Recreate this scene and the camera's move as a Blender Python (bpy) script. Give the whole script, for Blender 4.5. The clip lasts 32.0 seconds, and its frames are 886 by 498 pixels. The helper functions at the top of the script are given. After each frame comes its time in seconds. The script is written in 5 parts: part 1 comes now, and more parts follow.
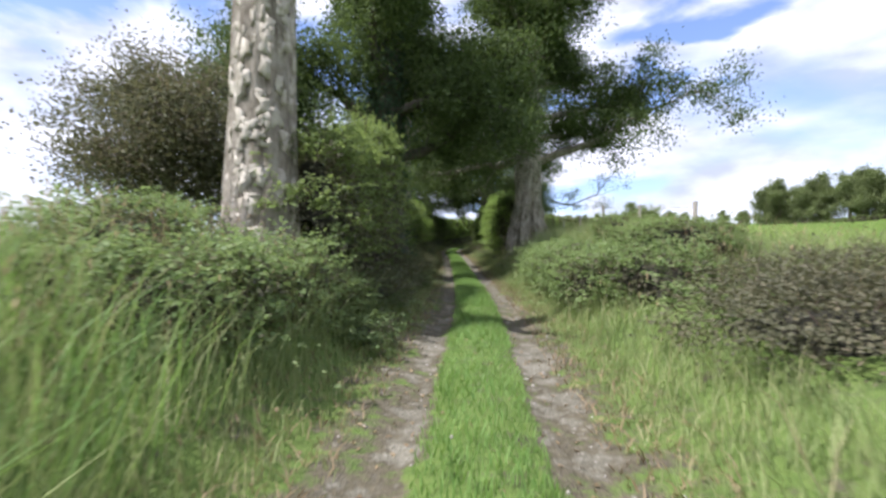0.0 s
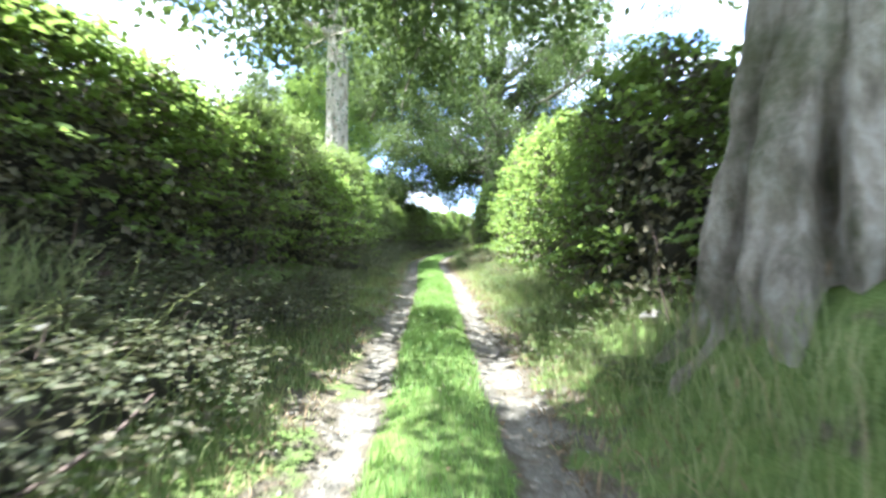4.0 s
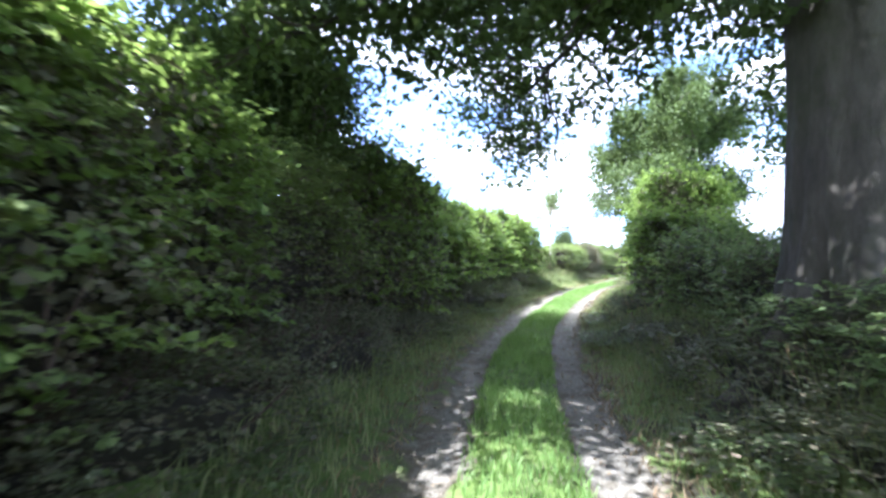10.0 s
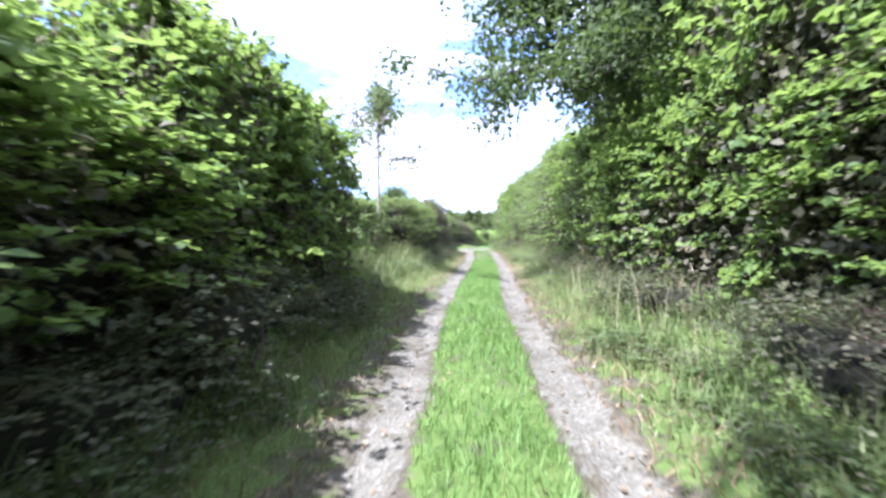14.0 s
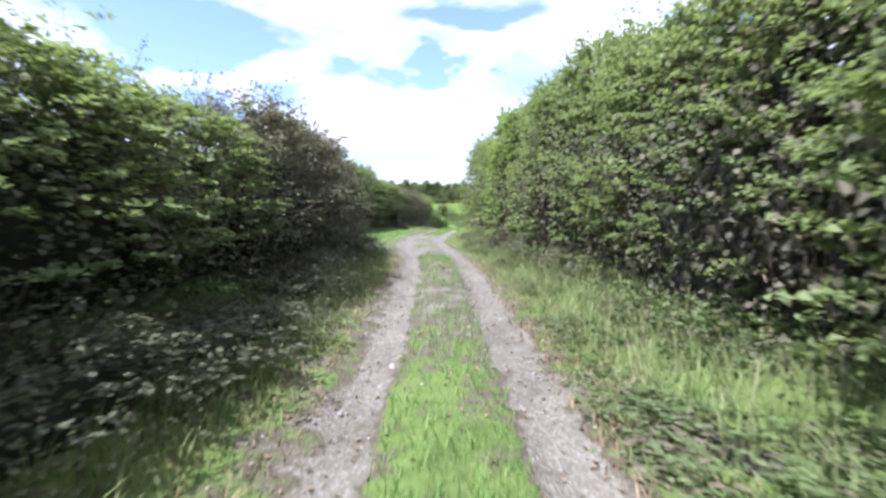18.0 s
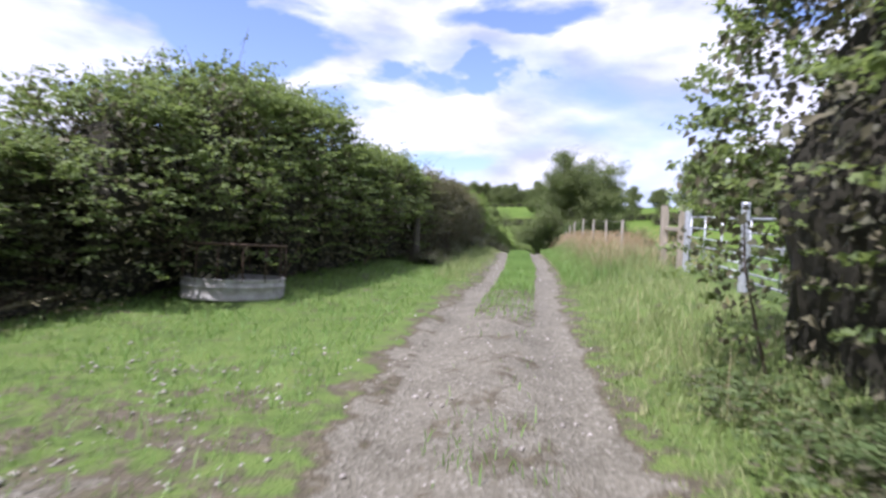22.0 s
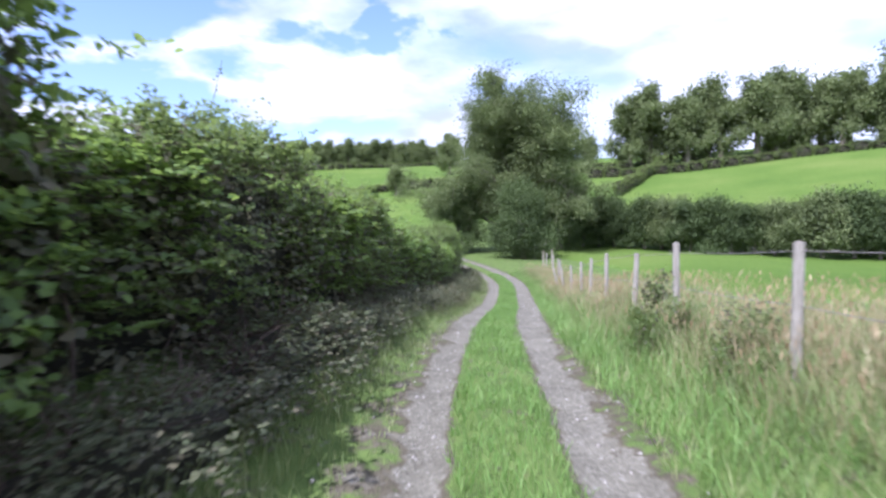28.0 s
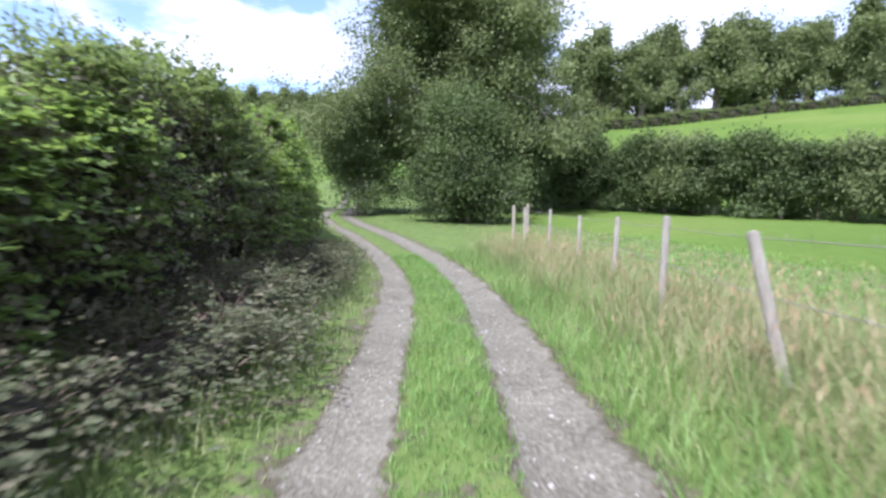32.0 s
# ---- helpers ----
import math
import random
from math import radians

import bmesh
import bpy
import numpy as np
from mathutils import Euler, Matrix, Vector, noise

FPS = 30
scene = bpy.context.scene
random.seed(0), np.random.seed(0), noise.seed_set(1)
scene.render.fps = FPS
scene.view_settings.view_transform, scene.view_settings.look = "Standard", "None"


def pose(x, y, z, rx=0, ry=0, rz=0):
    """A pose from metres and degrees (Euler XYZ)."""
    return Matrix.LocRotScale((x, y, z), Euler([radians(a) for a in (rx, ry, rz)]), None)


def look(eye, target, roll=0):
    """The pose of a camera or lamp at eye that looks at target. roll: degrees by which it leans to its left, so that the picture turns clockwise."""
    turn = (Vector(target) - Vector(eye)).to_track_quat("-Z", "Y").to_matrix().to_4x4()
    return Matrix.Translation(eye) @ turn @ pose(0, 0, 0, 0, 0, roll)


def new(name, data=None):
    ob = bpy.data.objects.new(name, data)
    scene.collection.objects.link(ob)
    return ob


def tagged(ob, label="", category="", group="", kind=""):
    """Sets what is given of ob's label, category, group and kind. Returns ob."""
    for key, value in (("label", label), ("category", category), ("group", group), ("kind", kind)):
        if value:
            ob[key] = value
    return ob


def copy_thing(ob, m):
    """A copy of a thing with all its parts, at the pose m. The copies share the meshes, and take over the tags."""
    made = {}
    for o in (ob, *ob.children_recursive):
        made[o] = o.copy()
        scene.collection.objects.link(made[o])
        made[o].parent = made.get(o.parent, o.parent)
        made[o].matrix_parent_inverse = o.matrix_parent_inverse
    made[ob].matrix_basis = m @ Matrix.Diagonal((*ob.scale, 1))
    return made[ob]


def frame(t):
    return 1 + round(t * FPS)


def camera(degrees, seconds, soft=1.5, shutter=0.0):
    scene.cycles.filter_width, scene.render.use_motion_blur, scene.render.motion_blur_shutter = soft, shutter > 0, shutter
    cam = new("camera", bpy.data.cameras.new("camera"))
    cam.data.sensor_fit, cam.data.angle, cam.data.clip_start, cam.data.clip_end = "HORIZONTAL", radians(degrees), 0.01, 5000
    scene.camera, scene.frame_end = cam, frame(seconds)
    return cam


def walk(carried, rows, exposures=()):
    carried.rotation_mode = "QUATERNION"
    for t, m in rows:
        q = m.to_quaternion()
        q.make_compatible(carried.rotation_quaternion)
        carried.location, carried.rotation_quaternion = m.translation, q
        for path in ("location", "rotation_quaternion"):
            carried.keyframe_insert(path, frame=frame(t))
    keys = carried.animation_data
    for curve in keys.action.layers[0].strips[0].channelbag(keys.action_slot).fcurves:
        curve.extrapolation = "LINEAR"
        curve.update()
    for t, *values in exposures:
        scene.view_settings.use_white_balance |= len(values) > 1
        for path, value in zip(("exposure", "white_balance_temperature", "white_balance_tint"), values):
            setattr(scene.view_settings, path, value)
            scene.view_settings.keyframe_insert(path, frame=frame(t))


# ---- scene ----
cam = camera(78.7, 32.0, soft=2.8, shutter=0.25)
PATH = [
    (0, (0.068, 0.0, 1.563), (0.062, 1.998, 1.661), 0.4),
    (0.5, (0.094, 2.609, 1.758), (0.153, 4.608, 1.811), 0.3),
    (1, (0.194, 5.253, 1.943), (0.307, 7.249, 2.011), 0.6),
    (1.5, (0.353, 7.879, 2.121), (0.501, 9.873, 2.189), 1.0),
    (2, (0.55, 10.455, 2.278), (0.689, 12.448, 2.37), 1.1),
    (2.5, (0.718, 13.008, 2.393), (0.838, 15.004, 2.44), -1.0),
    (3, (0.814, 15.599, 2.518), (0.896, 17.597, 2.567), -2.1),
    (3.5, (0.842, 18.211, 2.674), (0.909, 20.208, 2.755), -0.5),
    (4, (0.816, 20.796, 2.866), (0.848, 22.793, 2.976), 1.7),
    (4.5, (0.758, 23.355, 3.074), (0.729, 25.353, 3.171), 1.2),
    (5, (0.734, 25.897, 3.29), (0.721, 27.895, 3.385), 0.9),
    (5.5, (0.727, 28.424, 3.508), (0.722, 30.422, 3.603), 0.6),
    (6, (0.727, 30.933, 3.727), (0.726, 32.93, 3.823), 0.2),
    (6.5, (0.726, 33.42, 3.945), (0.729, 35.417, 4.045), -0.2),
    (7, (0.71, 35.872, 4.148), (0.684, 37.87, 4.225), 0.3),
    (7.5, (0.668, 38.234, 4.334), (0.617, 40.231, 4.429), 0.6),
    (8, (0.617, 40.551, 4.504), (0.558, 42.548, 4.604), 0.7),
    (8.5, (0.596, 42.818, 4.671), (0.564, 44.818, 4.711), 1.1),
    (9, (0.583, 45.018, 4.868), (0.519, 47.014, 4.976), 0.5),
    (9.5, (0.522, 47.147, 5.06), (0.407, 49.136, 5.236), 1.6),
    (10, (0.487, 49.204, 5.291), (0.47, 51.192, 5.501), 1.0),
    (10.5, (0.556, 51.194, 5.512), (0.679, 53.182, 5.69), 0.1),
    (11, (0.73, 53.144, 5.683), (0.97, 55.126, 5.81), -1.1),
    (11.5, (1.009, 55.055, 5.809), (1.35, 57.024, 5.893), -0.6),
    (12, (1.35, 56.946, 5.924), (1.717, 58.912, 5.95), -0.5),
    (12.5, (1.742, 58.876, 6.06), (2.142, 60.834, 6.131), -0.5),
    (13, (2.198, 60.857, 6.231), (2.66, 62.799, 6.34), -0.9),
    (13.5, (2.731, 62.866, 6.406), (3.272, 64.79, 6.47), -0.9),
    (14, (3.35, 64.87, 6.6), (3.969, 66.769, 6.692), -0.4),
    (14.5, (4.074, 66.892, 6.847), (4.763, 68.766, 6.966), 0.1),
    (15, (4.838, 68.934, 7.1), (5.554, 70.797, 7.221), 0.1),
    (15.5, (5.64, 71.0, 7.351), (6.385, 72.852, 7.471), 0.1),
    (16, (6.486, 73.088, 7.591), (7.264, 74.926, 7.709), 0.1),
    (16.5, (7.382, 75.194, 7.814), (8.194, 77.018, 7.93), 0.1),
    (17, (8.332, 77.324, 7.998), (9.148, 79.146, 8.122), 1.7),
    (17.5, (9.279, 79.526, 8.135), (10.089, 81.354, 8.172), 1.4),
    (18, (10.185, 81.771, 8.237), (10.956, 83.616, 8.228), 1.7),
    (18.5, (11.094, 84.071, 8.363), (11.851, 85.922, 8.41), 1.5),
    (19, (12.04, 86.42, 8.56), (12.793, 88.271, 8.623), 1.1),
    (19.5, (13.05, 88.79, 8.783), (13.767, 90.651, 8.922), 0.8),
    (20, (14.04, 91.226, 9.023), (14.695, 93.113, 9.109), 1.5),
    (20.5, (14.962, 93.743, 9.265), (15.569, 95.647, 9.357), 1.2),
    (21, (15.791, 96.284, 9.479), (16.338, 98.205, 9.592), 0.7),
    (21.5, (16.526, 98.774, 9.64), (17.074, 100.697, 9.664), 0.5),
    (22, (17.254, 101.176, 9.752), (17.864, 103.08, 9.749), 2.7),
    (22.5, (18.104, 103.524, 9.854), (18.866, 105.372, 9.908), 4.2),
    (23, (19.174, 105.887, 9.999), (20.062, 107.679, 9.999), 3.5),
    (23.5, (20.391, 108.253, 10.17), (21.314, 110.026, 10.242), 2.7),
    (24, (21.606, 110.586, 10.355), (22.499, 112.374, 10.42), 2.1),
    (24.5, (22.784, 112.903, 10.541), (23.665, 114.696, 10.646), 2.2),
    (25, (23.934, 115.202, 10.7), (24.807, 117.001, 10.734), 0.4),
    (25.5, (25.068, 117.481, 10.817), (25.909, 119.295, 10.844), 0.8),
    (26, (26.18, 119.764, 10.931), (27.041, 121.569, 10.94), 0.7),
    (26.5, (27.283, 122.051, 11.038), (28.15, 123.853, 11.03), 0.4),
    (27, (28.379, 124.345, 11.126), (29.248, 126.147, 11.103), 0.1),
    (27.5, (29.475, 126.651, 11.172), (30.348, 128.45, 11.137), -0.3),
    (28, (30.611, 128.954, 11.151), (31.517, 130.732, 11.021), -0.8),
    (28.5, (31.825, 131.229, 11.05), (32.763, 132.989, 10.899), 0.1),
    (29, (33.166, 133.452, 10.869), (34.174, 135.164, 10.64), -0.0),
    (29.5, (34.653, 135.636, 10.626), (35.717, 137.304, 10.332), -0.1),
    (30, (36.189, 137.866, 10.32), (37.301, 139.497, 9.997), 0.8),
    (30.5, (37.788, 140.102, 9.96), (38.927, 141.714, 9.636), 1.5),
    (31, (39.368, 142.361, 9.616), (40.51, 143.97, 9.288), 0.8),
    (31.5, (40.933, 144.613, 9.313), (42.078, 146.228, 9.031), 0.5),
    (32, (42.463, 146.866, 9.048), (43.588, 148.502, 8.805), 0.2),
]

walk(cam, [(t, look(eye, target, roll)) for t, eye, target, roll in PATH],
     exposures=[(a, b, k_, c) for a, b, k_, c in (

         (0, 1.0, 5850, 18), (1, 1.75, 5650, 17), (2, 2.25, 5450, 15), (3, 2.3, 5300, 17), (4, 3.05, 5450, 14), (7, 2.95, 4850, 22), (8, 3.9, 4950, 22), (9, 3.1, 4850, 23), (10, 2.9, 5200, 22), (11, 2.85, 5300, 23),
         (12, 3.2, 5300, 23), (13, 2.8, 5200, 24), (14, 2.1, 5200, 25), (17, 1.45, 5350, 26), (19, 1.6, 5450, 27), (20, 1.5, 5550, 27), (21, 1.05, 5600, 27),
         (23, 0.92, 5700, 27), (25, 0.88, 5650, 26), (28, 1.15, 5250, 27), (29, 1.35, 5150, 25), (30, 1.4, 5300, 25), (31, 1.35, 5450, 25), (32, 1.25, 5400, 24))])

# ---- world, sun ----
SUN_DIR = Vector((-0.493, -0.229, 0.839)).normalized()
world = bpy.data.worlds.new("sky")
scene.world = world
world.use_nodes = True
wn = world.node_tree
wn.nodes.clear()


def wnode(kind, **props):
    n = wn.nodes.new(kind)
    for key, val in props.items():
        setattr(n, key, val)
    return n


w_out = wnode("ShaderNodeOutputWorld")
w_bg = wnode("ShaderNodeBackground")
w_sky = wnode("ShaderNodeTexSky", sky_type="NISHITA", sun_disc=False)
w_sky.sun_elevation = math.asin(SUN_DIR.z)
w_sky.sun_rotation = math.atan2(SUN_DIR.x, SUN_DIR.y)
w_sky.air_density, w_sky.dust_density, w_sky.ozone_density = 1.0, 0.9, 2.4
w_tc = wnode("ShaderNodeTexCoord")
w_map = wnode("ShaderNodeMapping")
w_map.inputs["Scale"].default_value = (1.0, 1.0, 2.6)
w_map.inputs["Location"].default_value = (0.3, 0.1, 0.0)
w_noise = wnode("ShaderNodeTexNoise")
w_noise.inputs["Scale"].default_value = 3.1
w_noise.inputs["Detail"].default_value = 9.0
w_noise.inputs["Roughness"].default_value = 0.52
w_noise.inputs["Distortion"].default_value = 0.25
w_ramp = wnode("ShaderNodeValToRGB")
w_ramp.color_ramp.elements[0].position, w_ramp.color_ramp.elements[1].position = 0.37, 0.62
w_shade = wnode("ShaderNodeTexNoise")
w_shade.inputs["Scale"].default_value = 6.0
w_shade.inputs["Detail"].default_value = 6.0
w_cloud = wnode("ShaderNodeMix", data_type="RGBA")
w_cloud.inputs["A"].default_value = (2.35, 2.5, 2.75, 1)
w_cloud.inputs["B"].default_value = (4.3, 4.3, 4.4, 1)
w_mix = wnode("ShaderNodeMix", data_type="RGBA")
w_bg.inputs["Strength"].default_value = 0.16
wl = wn.links.new
wl(w_tc.outputs["Generated"], w_map.inputs["Vector"])
wl(w_map.outputs["Vector"], w_noise.inputs["Vector"])
wl(w_map.outputs["Vector"], w_shade.inputs["Vector"])


def wmath(op, a, b_=None, c=None):
    m = wnode("ShaderNodeMath", operation=op)
    for i, v in enumerate((a, b_, c)):
        if v is None:
            continue
        if isinstance(v, (int, float)):
            m.inputs[i].default_value = v
        else:
            wl(v, m.inputs[i])
    return m.outputs[0]


# breaks of blue in the cloud cover, by bearing and height (degrees), with ragged edges
w_xyz = wnode("ShaderNodeSeparateXYZ")
wl(w_tc.outputs["Generated"], w_xyz.inputs[0])
w_rag = wnode("ShaderNodeSeparateColor")
wl(w_noise.outputs["Color"], w_rag.inputs[0])
w_az = wmath("MULTIPLY_ADD", w_rag.outputs[0], 0.85, wmath("ARCTAN2", w_xyz.outputs[0], w_xyz.outputs[1]))
w_el = wmath("MULTIPLY_ADD", w_rag.outputs[1], 0.42, wmath("ARCSINE", w_xyz.outputs[2]))
w_gap = None
for az_, el_, ra_, re_ in ((-10, 20, 15, 5.5), (-4, 12, 11, 3.4), (12, 16, 9, 3.2), (8, 9, 14, 3.4), (28, 25, 11, 4), (52, 22, 8, 3.5), (-40, 25, 16, 8), (75, 30, 14, 6), (140, 35, 30, 12), (-120, 40, 30, 14)):
    dx_ = wmath("MULTIPLY_ADD", w_az, 1 / radians(ra_), -(radians(az_) + 0.425) / radians(ra_))
    dy_ = wmath("MULTIPLY_ADD", w_el, 1 / radians(re_), -(radians(el_) + 0.21) / radians(re_))
    r2_ = wmath("ADD", wmath("MULTIPLY", dx_, dx_), wmath("MULTIPLY", dy_, dy_))
    one_ = wmath("MAXIMUM", wmath("SUBTRACT", 1.0, r2_), 0.0)
    w_gap = one_ if w_gap is None else wmath("MAXIMUM", w_gap, one_)
w_cover = wmath("MULTIPLY_ADD", w_gap, -0.36, wmath("MULTIPLY_ADD", w_noise.outputs["Fac"], 0.8, 0.19))
wl(w_cover, w_ramp.inputs["Fac"])
w_soft = wnode("ShaderNodeMapRange")
w_soft.inputs["From Min"].default_value, w_soft.inputs["From Max"].default_value = 0.36, 0.62
wl(w_shade.outputs["Fac"], w_soft.inputs["Value"])
wl(w_soft.outputs["Result"], w_cloud.inputs["Factor"])
wl(w_ramp.outputs["Color"], w_mix.inputs["Factor"])
w_deep = wnode("ShaderNodeMix", data_type="RGBA", blend_type="MULTIPLY")
w_deep.inputs["Factor"].default_value = 1.0
w_deep.inputs["B"].default_value = (0.84, 0.77, 0.78, 1)
wl(w_sky.outputs["Color"], w_deep.inputs["A"])
wl(w_deep.outputs["Result"], w_mix.inputs["A"])
wl(w_cloud.outputs["Result"], w_mix.inputs["B"])
wl(w_mix.outputs["Result"], w_bg.inputs["Color"])
wl(w_bg.outputs["Background"], w_out.inputs["Surface"])

sun = new("sun", bpy.data.lights.new("sun", "SUN"))
sun.data.energy, sun.data.angle, sun.data.color = 4.3, radians(0.53), (1.0, 0.95, 0.86)
sun.matrix_world = look((0, 0, 60), Vector((0, 0, 60)) - SUN_DIR)


# ---- materials ----
def material(name):
    m = bpy.data.materials.new(name)
    m.use_nodes = True
    return m, m.node_tree.nodes, m.node_tree.links.new, m.node_tree.nodes["Principled BSDF"]


def ramp_node(nodes, stops):
    r = nodes.new("ShaderNodeValToRGB")
    e = r.color_ramp.elements
    e[0].position, e[0].color = stops[0][0], (*stops[0][1], 1)
    e[1].position, e[1].color = stops[-1][0], (*stops[-1][1], 1)
    for p, c in stops[1:-1]:
        e.new(p).color = (*c, 1)
    return r


def noise_node(nodes, link, scale, detail=6.0, rough=0.6, coord="Object", stretch=(1, 1, 1)):
    tc, mp, nz = nodes.new("ShaderNodeTexCoord"), nodes.new("ShaderNodeMapping"), nodes.new("ShaderNodeTexNoise")
    mp.inputs["Scale"].default_value = stretch
    nz.inputs["Scale"].default_value, nz.inputs["Detail"].default_value, nz.inputs["Roughness"].default_value = scale, detail, rough
    link(tc.outputs[coord], mp.inputs["Vector"])
    link(mp.outputs["Vector"], nz.inputs["Vector"])
    return nz


def leafy(name, stops, through_colour, gloss=0.55, share=0.38, patch=0.8):
    """Leaves: a colour of its own for each leaf, patches of lighter and darker growth, some light passing through."""
    m, nodes, link, bsdf = material(name)
    geo = nodes.new("ShaderNodeNewGeometry")
    nz = noise_node(nodes, link, patch, 3.0)
    add = nodes.new("ShaderNodeMath")
    add.operation = "MULTIPLY_ADD"
    add.inputs[1].default_value = 0.55
    sub = nodes.new("ShaderNodeMath")
    sub.operation = "MULTIPLY_ADD"
    sub.inputs[1].default_value, sub.inputs[2].default_value = 0.9, -0.22
    link(nz.outputs["Fac"], sub.inputs[0])
    link(geo.outputs["Random Per Island"], add.inputs[0])
    link(sub.outputs[0], add.inputs[2])
    cr = ramp_node(nodes, stops)
    link(add.outputs[0], cr.inputs["Fac"])
    dull = nodes.new("ShaderNodeHueSaturation")
    dull.inputs["Saturation"].default_value = 0.90
    link(cr.outputs["Color"], dull.inputs["Color"])
    link(dull.outputs["Color"], bsdf.inputs["Base Color"])
    bsdf.inputs["Roughness"].default_value = gloss
    bsdf.inputs["Specular IOR Level"].default_value = 0.22
    tr, mix = nodes.new("ShaderNodeBsdfTranslucent"), nodes.new("ShaderNodeMixShader")
    hue = nodes.new("ShaderNodeMix")
    hue.data_type, hue.blend_type = "RGBA", "MIX"
    hue.inputs["Factor"].default_value = 0.6
    mean_ = sum(through_colour) / 3
    hue.inputs["B"].default_value = (*(0.88 * v + 0.12 * mean_ for v in through_colour), 1)
    link(cr.outputs["Color"], hue.inputs["A"])
    link(hue.outputs["Result"], tr.inputs["Color"])
    mix.inputs["Fac"].default_value = share
    link(bsdf.outputs["BSDF"], mix.inputs[1])
    link(tr.outputs["BSDF"], mix.inputs[2])
    link(mix.outputs["Shader"], nodes["Material Output"].inputs["Surface"])
    return m


def rough_surface(name, stops, scale, bump=0.3, rough=0.9, stretch=(1, 1, 1), fine=None, dist=0.02, moss=None):
    m, nodes, link, bsdf = material(name)
    nz = noise_node(nodes, link, scale, 8.0, 0.65, stretch=stretch)
    cr = ramp_node(nodes, stops)
    link(nz.outputs["Fac"], cr.inputs["Fac"])
    paint = cr.outputs["Color"]
    if moss:
        grow = noise_node(nodes, link, 1.1, 7.0, 0.7)
        cover = ramp_node(nodes, [(0.48, (0, 0, 0)), (0.62, (0.75, 0.75, 0.75))])
        link(grow.outputs["Fac"], cover.inputs["Fac"])
        over = nodes.new("ShaderNodeMix")
        over.data_type = "RGBA"
        over.inputs["B"].default_value = (*moss, 1)
        link(cover.outputs["Color"], over.inputs["Factor"])
        link(paint, over.inputs["A"])
        paint = over.outputs["Result"]
    link(paint, bsdf.inputs["Base Color"])
    bsdf.inputs["Roughness"].default_value = rough
    bsdf.inputs["Specular IOR Level"].default_value = 0.25
    n2 = noise_node(nodes, link, fine or scale * 5, 6.0, 0.7, stretch=stretch)
    bp = nodes.new("ShaderNodeBump")
    bp.inputs["Strength"].default_value, bp.inputs["Distance"].default_value = bump, dist
    link(n2.outputs["Fac"], bp.inputs["Height"])
    link(bp.outputs["Normal"], bsdf.inputs["Normal"])
    return m


HAZEL = leafy("hazel_leaf", [(0.1, (0.048, 0.088, 0.020)), (0.45, (0.105, 0.178, 0.036)), (0.8, (0.190, 0.280, 0.056)), (1.0, (0.285, 0.345, 0.095))], (0.400, 0.560, 0.076), share=0.48)
THORN = leafy("hawthorn_leaf", [(0.1, (0.056, 0.084, 0.028)), (0.5, (0.125, 0.178, 0.050)), (0.85, (0.205, 0.262, 0.080)), (1.0, (0.250, 0.205, 0.110))], (0.360, 0.480, 0.090), share=0.43)
RUSSET = leafy("blackthorn_leaf", [(0.1, (0.058, 0.060, 0.030)), (0.5, (0.115, 0.128, 0.056)), (0.78, (0.172, 0.142, 0.084)), (1.0, (0.240, 0.140, 0.100))], (0.270, 0.250, 0.100), share=0.28)
BRAMBLE = leafy("bramble_leaf", [(0.1, (0.070, 0.110, 0.034)), (0.5, (0.150, 0.220, 0.064)), (0.85, (0.245, 0.305, 0.112)), (1.0, (0.345, 0.335, 0.165))], (0.360, 0.500, 0.125), share=0.36)
NETTLE = leafy("nettle_leaf", [(0.1, (0.050, 0.085, 0.026)), (0.5, (0.100, 0.155, 0.046)), (0.85, (0.165, 0.215, 0.078)), (1.0, (0.250, 0.205, 0.120))], (0.300, 0.400, 0.080), share=0.33)
OAK = leafy("oak_leaf", [(0.1, (0.034, 0.050, 0.018)), (0.5, (0.070, 0.104, 0.032)), (0.85, (0.122, 0.168, 0.050)), (1.0, (0.180, 0.222, 0.075))], (0.230, 0.340, 0.052), gloss=0.8, share=0.26, patch=0.4)
ASH = leafy("ash_leaf", [(0.1, (0.068, 0.090, 0.034)), (0.5, (0.138, 0.175, 0.058)), (0.85, (0.210, 0.248, 0.086)), (1.0, (0.270, 0.280, 0.115))], (0.300, 0.400, 0.100), gloss=0.8, share=0.30, patch=0.3)
UNDER = leafy("undergrowth_leaf", [(0.1, (0.045, 0.050, 0.026)), (0.5, (0.085, 0.105, 0.046)), (0.8, (0.135, 0.135, 0.070)), (1.0, (0.200, 0.150, 0.090))], (0.260, 0.300, 0.090), share=0.3)
OLD_LEAF = leafy("old_leaf", [(0.1, (0.056, 0.056, 0.032)), (0.5, (0.108, 0.108, 0.057)), (0.8, (0.165, 0.146, 0.083)), (1.0, (0.215, 0.160, 0.102))], (0.21, 0.22, 0.08), share=0.3)
IVY = leafy("ivy_leaf", [(0.1, (0.022, 0.048, 0.025)), (0.6, (0.048, 0.098, 0.046)), (1.0, (0.105, 0.165, 0.090))], (0.120, 0.240, 0.051), gloss=0.6, share=0.2)
GRASS = leafy("lush_grass", [(0.1, (0.077, 0.161, 0.027)), (0.5, (0.154, 0.280, 0.053)), (0.85, (0.238, 0.364, 0.088)), (1.0, (0.364, 0.378, 0.158))], (0.420, 0.644, 0.088), share=0.35)
